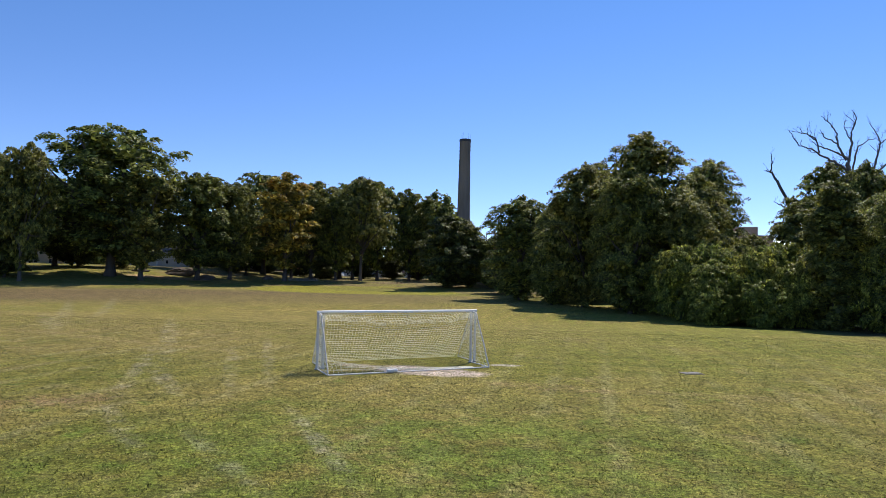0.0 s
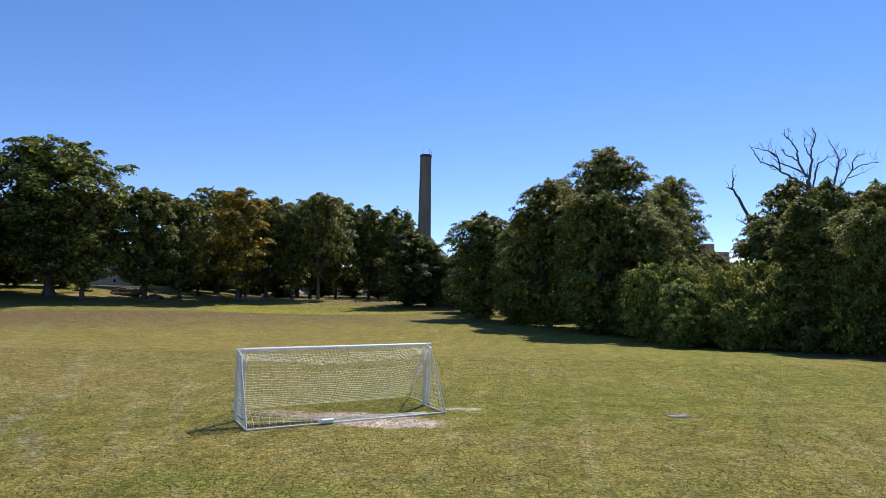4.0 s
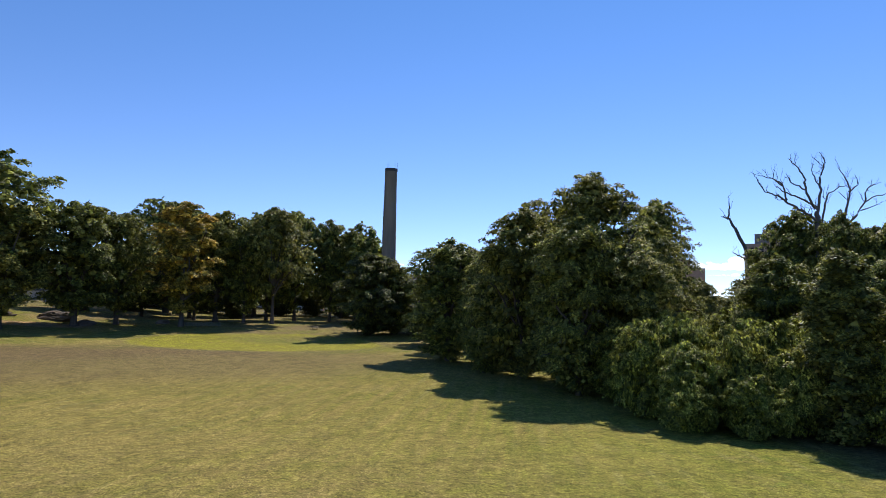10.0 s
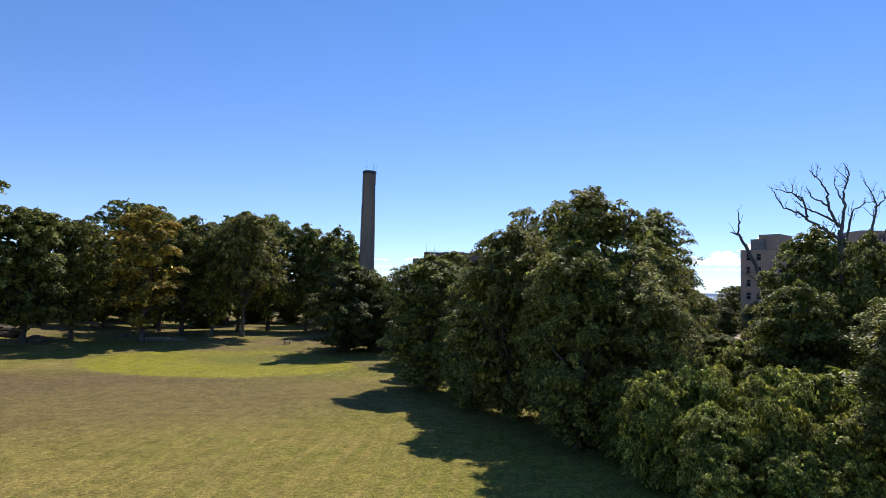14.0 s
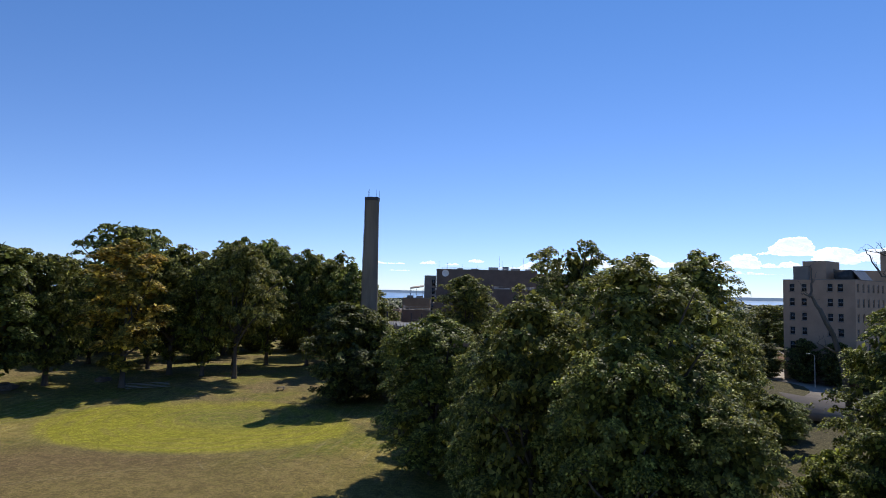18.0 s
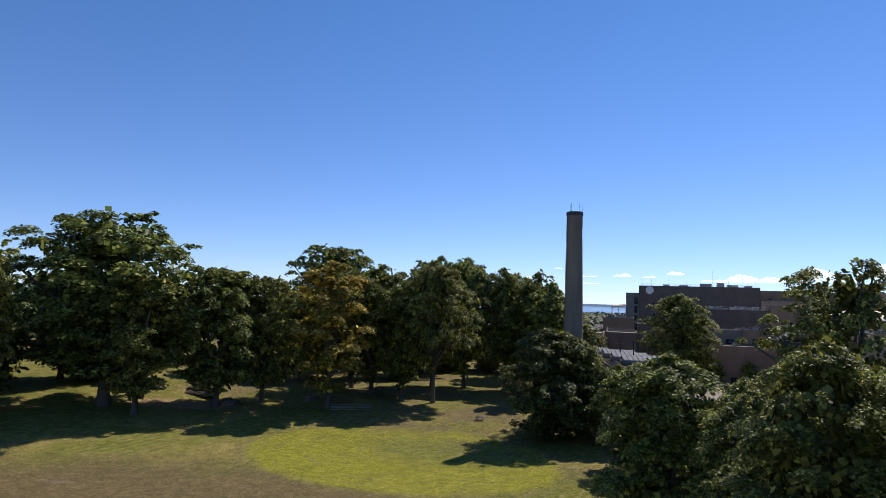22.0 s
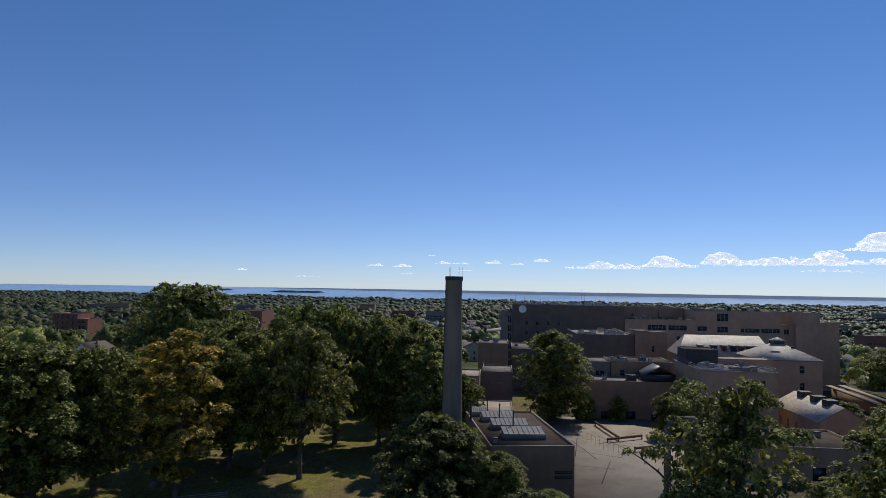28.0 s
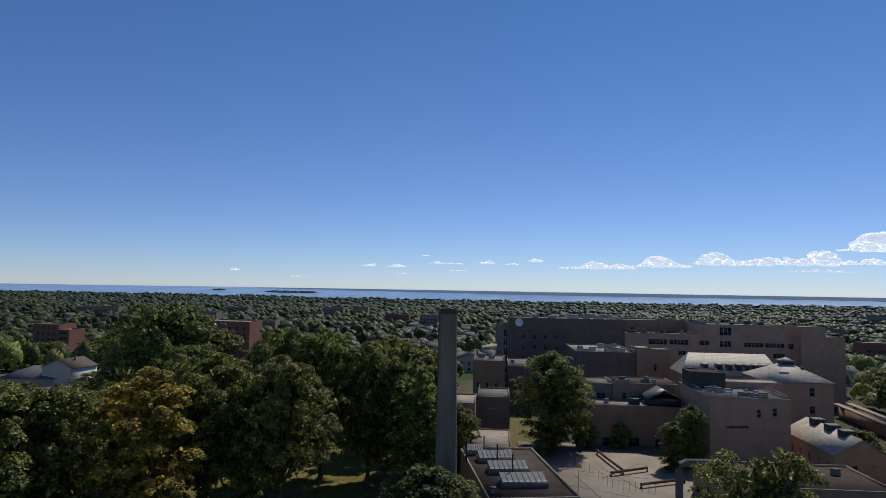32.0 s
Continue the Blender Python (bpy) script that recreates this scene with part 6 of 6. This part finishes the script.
house(24, 18, 9, 4.2, SIDING[1], ROOFS[2], pose(-204, 298, -1.4, 0, 0, 8), "pale house with a broad hipped grey roof among trees", hip=True)
house(15, 14, 13, 3.4, SIDING[0], ROOFS[1], pose(-188, 302, -1.0, 0, 0, -8), "white gabled house with a brown roof among trees")
house(16, 12, 9, 4, SIDING[0], ROOFS[2], pose(-144, 236, 1.0, 0, 0, 20), "white gabled house glimpsed through the oaks", "x")
house(16, 12, 8, 4, SIDING[1], ROOFS[1], pose(-166, 178, 3.0, 0, 0, 30), "cream house with a brown roof behind the trees", "x")
house(13, 10, 6, 3, SIDING[0], ROOFS[0], pose(-118, 252, 0.5, 0, 0, -10), "small white house behind the park trees")
house(13, 10, 6, 3, SIDING[2], ROOFS[1], pose(-205, 215, 2, 0, 0, 15), "grey house at the edge of the park", "x")
b1 = building("brick_block", "red brick apartment block with a flat roof and pale trim", -268, 400, 16, 16, -8, 23.0, RED_BRICK, ROOF_GREY, front=grid_windows(16, 3, 4, 1.4, 1.9, 21, 3.6))
building("brick_block", "lower red brick wing with pale window bands", -252, 398, 8, 14, -8, 20, RED_BRICK, ROOF_PALE, front=grid_windows(8, 2, 2, 2.2, 2.0, 22, 3.4))
building("brick_block", "red brick apartment block with a pale roof slab", -164, 400, 27, 20, -8, 27, RED_BRICK, ROOF_PALE, front=grid_windows(27, 2, 6, 1.4, 1.9, 26.5, 3.6))
building("brick_tower", "narrow red brick stair tower beside the block", -172, 402, 9, 9, -8, 29.5, RED_BRICK, ROOF_GREY)

# ---- the town below, and its woods ----
rt = random.Random(21)
kinds = []
for k in range(8):
    w, d, h = rt.uniform(9, 13), rt.uniform(9, 12), rt.uniform(5, 8)
    kinds.append(house(w, d, h, rt.uniform(2.5, 3.6), SIDING[k % 4], ROOFS[k % 3], pose(-60 + 40 * k, 520 + 15 * (k % 3), gz(-60 + 40 * k, 520) - 0.4, 0, 0, rt.uniform(-30, 30)), "detached town house with a pitched roof among trees", "xy"[k % 2]))
TOWN = []
for i in range(170):
    y = 430 + 1500 * rt.random() ** 1.6
    x = rt.uniform(-0.75, 0.85) * y
    if -30 < x < 180 and y < 460:
        continue
    s = 1.1 + 0.4 * rt.random()
    hs = copy_thing(kinds[i % 8], Matrix.LocRotScale((x, y, gz(x, y) - 0.4), Euler((0, 0, rt.uniform(-0.6, 0.6))), (s, s, s)))
    TOWN.append((x, y))
for i in range(30):
    y = 430 + 21 * i + rt.uniform(-8, 8)
    x = rt.uniform(-0.15, 0.0) * y
    s = 1.0 + 0.4 * rt.random()
    copy_thing(kinds[i % 8], Matrix.LocRotScale((x, y, gz(x, y) - 0.4), Euler((0, 0, rt.uniform(-0.6, 0.6))), (s, s, s)))
    TOWN.append((x, y))
for k, (x, y, w) in enumerate(((-772, 1171, 34), (-700, 1112, 44), (-540, 1092, 36), (-556, 1326, 50), (-352, 1342, 42), (-282, 1312, 30), (-178, 1090, 40), (-112, 1018, 30), (-420, 900, 38), (-300, 820, 30), (330, 640, 40), (820, 1500, 60))):
    g = gz(x, y)
    building("commercial_block", "pale flat-roofed town block standing over the trees", x, y, w, 18, g - 0.5, g + 18 + 3 * (k % 3), (CONCRETE, TAN_BRICK, RED_BRICK, CONCRETE)[k % 4], (ROOF_PALE, ROOF_GREY)[k % 2], front=[(2 + 5 * q, 5.4 + 5 * q, v, v + 2) for v in (9, 13) for q in range(int((w - 2) // 5))], style="ribbon")
    TOWN.append((x + w / 2 - 5, y))
for i in range(16):
    y = rt.uniform(480, 1500)
    x = rt.uniform(-0.6, 0.75) * y
    if -20 < x < 170 and y < 520:
        continue
    building("commercial_block", "low flat-roofed town block among trees", x, y, rt.uniform(20, 45), rt.uniform(14, 20), gz(x, y) - 0.5, gz(x, y) + rt.uniform(9, 15), (RED_BRICK, TAN_BRICK, CONCRETE)[i % 3], (ROOF_PALE, ROOF_GREY)[i % 2], front=[(2 + 4 * q, 4.4 + 4 * q, 4, 6) for q in range(4)], style="ribbon")
    TOWN.append((x + 15, y))
for x, y, l in ((243, 506, "white trailer parked in a lot"), (256, 512, "white trailer parked in a lot"), (285, 566, "long pale warehouse roof in the trees")):
    tr = thing("trailer", pose(x, y, gz(x, y), 0, 0, 10), l, "trailer")
    put("body", bevel_box("body", 0, 14, 0, 4, 1.0, 4.4, WHITE_PAINT, 0.1), tr)
    put("wheels", boxes("wheels", [(2, 3.4, 0.2, 3.8, 0, 1.0), (10, 11.4, 0.2, 3.8, 0, 1.0)], DARK_METAL), tr)


def dome(level):
    """The upper part of a small sphere: points and triangles."""
    bm = bmesh.new()
    bmesh.ops.create_icosphere(bm, subdivisions=level, radius=1)
    bmesh.ops.delete(bm, geom=[v for v in bm.verts if v.co.z < -0.45], context="VERTS")
    bm.verts.index_update()
    out = np.array([v.co for v in bm.verts]), np.array([[v.index for v in f.verts] for f in bm.faces])
    bm.free()
    return out


def woods(name, seed, count, y0, y1, power, level, sprays, size, rad, mat, spread=(-0.95, 1.0)):
    """Many rounded crowns over the land, each an uneven dome, roughened by leaf sprays."""
    rng = np.random.default_rng(seed)
    y = y0 + (y1 - y0) * rng.random(count) ** power
    x = rng.uniform(spread[0], spread[1], count) * (y + 60)
    keep = ~((x > -14) & (x < 166) & (y < 415)) & ~((x > -275) & (x < -120) & (y > 375) & (y < 425)) & ~((x > -222) & (x < -140) & (y > 225) & (y < 325))
    for hx, hy in TOWN:
        keep &= ~((np.abs(x - hx - 5) < 11 + 0.012 * hy) & (y > hy - 20 - 0.03 * hy) & (y < hy + 10))
    x, y = x[keep], y[keep]
    n = len(x)
    r = rad * rng.uniform(0.55, 1.4, n)
    h = rng.uniform(9, 17, n) * (1 + 0.15 * np.sin(x * 0.01 + y * 0.013))
    z = np.array([gz(a, b) for a, b in zip(x, y)])
    d, tri = dome(level)
    ph = rng.uniform(0, 6.28, (n, 3))
    lump = 1 + 0.17 * np.sin(d[None, :, 0] * 4.1 + ph[:, :1]) * np.cos(d[None, :, 1] * 4.7 + ph[:, 1:2]) + 0.12 * np.sin(d[None, :, 2] * 6 + d[None, :, 0] * 3 + ph[:, 2:]) + 0.10 * rng.normal(size=(n, len(d)))
    mid, ext = np.stack([x, y, z + h * 0.5], 1)[:, None], np.stack([r, r, h * 0.5], 1)[:, None]
    v = (mid + d[None] * lump[:, :, None] * ext).reshape(-1, 3)
    f = (tri[None] + (np.arange(n) * len(d))[:, None, None]).reshape(-1, 3)
    put(name, raw_mesh(name, v, f, mat, True), label="continuous green tree canopy of the town below", category="woods", kind="stuff")
    if sprays:
        g = rng.normal(size=(n, sprays, 3))
        g[:, :, 2] = np.abs(g[:, :, 2]) - 0.1
        g /= np.linalg.norm(g, axis=2, keepdims=True)
        c = (mid + g * rng.uniform(0.92, 1.14, (n, sprays, 1)) * ext).reshape(-1, 3)
        v, f = leaves_arrays(rng, c, (g + [0, 0, 0.8]).reshape(-1, 3), size, 0.5)
        put("woods_leaves", raw_mesh("woods_leaves", v, f, mat), label="outer leaves of the town's tree canopy", category="woods", kind="stuff")


woods("far_woods", 31, 900, 250, 640, 1.0, 2, 150, 1.25, 5.5, LEAF_OAK)
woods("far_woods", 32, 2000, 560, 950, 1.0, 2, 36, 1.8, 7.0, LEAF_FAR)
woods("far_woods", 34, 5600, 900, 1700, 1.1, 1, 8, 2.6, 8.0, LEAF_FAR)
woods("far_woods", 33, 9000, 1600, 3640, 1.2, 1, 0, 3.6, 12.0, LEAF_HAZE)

# islands in the sound
for k, (x, y, w) in enumerate(((-1390, 4150, 110), (-1235, 4160, 60), (-1900, 4300, 40))):
    bm = bmesh.new()
    bmesh.ops.create_icosphere(bm, subdivisions=4, radius=1)
    for v in bm.verts:
        q = 1 + 0.5 * noise.noise(v.co * 3 + Vector((k * 7, 0, 0)))
        v.co = Vector((v.co.x * w * q, v.co.y * 40, v.co.z * 9 * q))
    me = bpy.data.meshes.new("island")
    bm.to_mesh(me)
    bm.free()
    me.materials.append(surface("island_woods", (0.035, 0.055, 0.045), (0.05, 0.07, 0.055), 0.05, 0.4, 0.95))
    put("island", me, None, pose(x, y, 0.5 + (y - 4150) * 0.035), label="low wooded island in the water", category="island", kind="structure")

# ---- clouds ----
cm = Mat("cloud", 1.0, 0, 0)
cm.color((0.80, 0.81, 0.83))
# emission stands in for sunlight scattered through the billows
cm.b.inputs["Emission Color"].default_value = (0.90, 0.94, 1.0, 1)
cm.b.inputs["Emission Strength"].default_value = 1.05
CLOUD_GLOW = cm.m


PUFF = bmesh.new()
bmesh.ops.create_icosphere(PUFF, subdivisions=3, radius=1)
PUFF_V = np.array([v.co for v in PUFF.verts])
PUFF_F = np.array([[v.index for v in f.verts] for f in PUFF.faces])
PUFF.free()


def cloud(x, z, w, h, seed, y=4750):
    """A flat-based bank of many small billows near the horizon."""
    rng = np.random.default_rng(seed)
    n = int(min(90, max(14, 22 * w / max(h, 12))))
    u = rng.random(n)
    env = (0.30 + 0.70 * np.abs(np.sin(u * 3.0 * max(1.0, w / (3.2 * h)) + seed)) * (0.6 + 0.4 * np.sin(u * 7.3 + seed * 1.7))) * np.sin(np.pi * u.clip(0.03, 0.97)) ** 0.45
    r = h * env * rng.uniform(0.14, 0.40, n)
    c = np.stack([(u - 0.5) * w, rng.uniform(-0.3, 0.3, n) * h, r * 0.5 + (h * env - 1.5 * r).clip(0) * rng.random(n) ** 0.8], 1)
    vs = []
    for i in range(n):
        d = PUFF_V
        k = 1 + 0.22 * swell(d, seed * 100 + i, 6, 3.0) + 0.12 * swell(d, seed * 100 + i + 50, 8, 8.0)
        q = d * (r[i] * k)[:, None] * [1.7, 1.2, 0.85] + c[i]
        q[:, 2] = np.maximum(q[:, 2], 0.02 * h * np.sin(q[:, 0] * 9 / h))
        vs.append(q)
    f = np.concatenate([PUFF_F + i * len(PUFF_V) for i in range(n)])
    put("cloud", raw_mesh("cloud", np.concatenate(vs), f, CLOUD_GLOW, True), None, pose(x, y, z), label="white fair-weather cloud low over the horizon", category="cloud", kind="structure")


for k, (x, z, w, h) in enumerate(((763, 201, 570, 79), (1224, 220, 433, 103), (1732, 240, 551, 126), (2212, 247, 441, 162), (2662, 353, 446, 157), (2688, 257, 540, 60), (3182, 296, 598, 247), (3760, 340, 560, 240),
                                  (-1964, 156, 89, 20), (-1449, 113, 211, 12), (-929, 202, 121, 28), (-722, 196, 137, 34), (-506, 280, 60, 15), (-357, 222, 254, 26), (-51, 227, 121, 40), (129, 221, 104, 26), (301, 244, 108, 58), (-261, 173, 148, 13), (-685, 146, 107, 11), (2300, 200, 600, 26))):
    cloud(x, z, w, h, k + 2, 4750 - 4 * k)

# ---- grass close to the start ----
rng = np.random.default_rng(9)
N = 80000
gy = -24 + 46 * rng.random(N) ** 1.5
gx = 4.6 + rng.uniform(-1, 1, N) * (6 + (gy + 28.5) * 0.78)
p = np.stack([gx, gy, np.array([gz(a, b) for a, b in zip(gx, gy)])], 1)
ang = rng.uniform(0, 2 * np.pi, (N, 2))
hgt = rng.uniform(0.018, 0.045, (N, 2))
lean = rng.normal(size=(N, 2, 2)) * 0.03
wid = rng.uniform(0.010, 0.022, (N, 2))
d = np.stack([np.cos(ang), np.sin(ang), np.zeros((N, 2))], 2)
off = rng.normal(size=(N, 2, 3)) * [0.03, 0.03, 0]
a = p[:, None] + off - d * wid[:, :, None] - [0, 0, 0.005]
b = p[:, None] + off + d * wid[:, :, None] - [0, 0, 0.005]
c = p[:, None] + off + np.concatenate([lean, hgt[:, :, None]], 2)
v = np.stack([a, b, c], 2).reshape(-1, 3)
f = np.arange(len(v)).reshape(-1, 3)
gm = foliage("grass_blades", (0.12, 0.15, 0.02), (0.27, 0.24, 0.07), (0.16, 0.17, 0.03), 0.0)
put("grass", raw_mesh("grass", v, f, gm), label="short mown grass blades, green and straw", category="grass", kind="stuff")
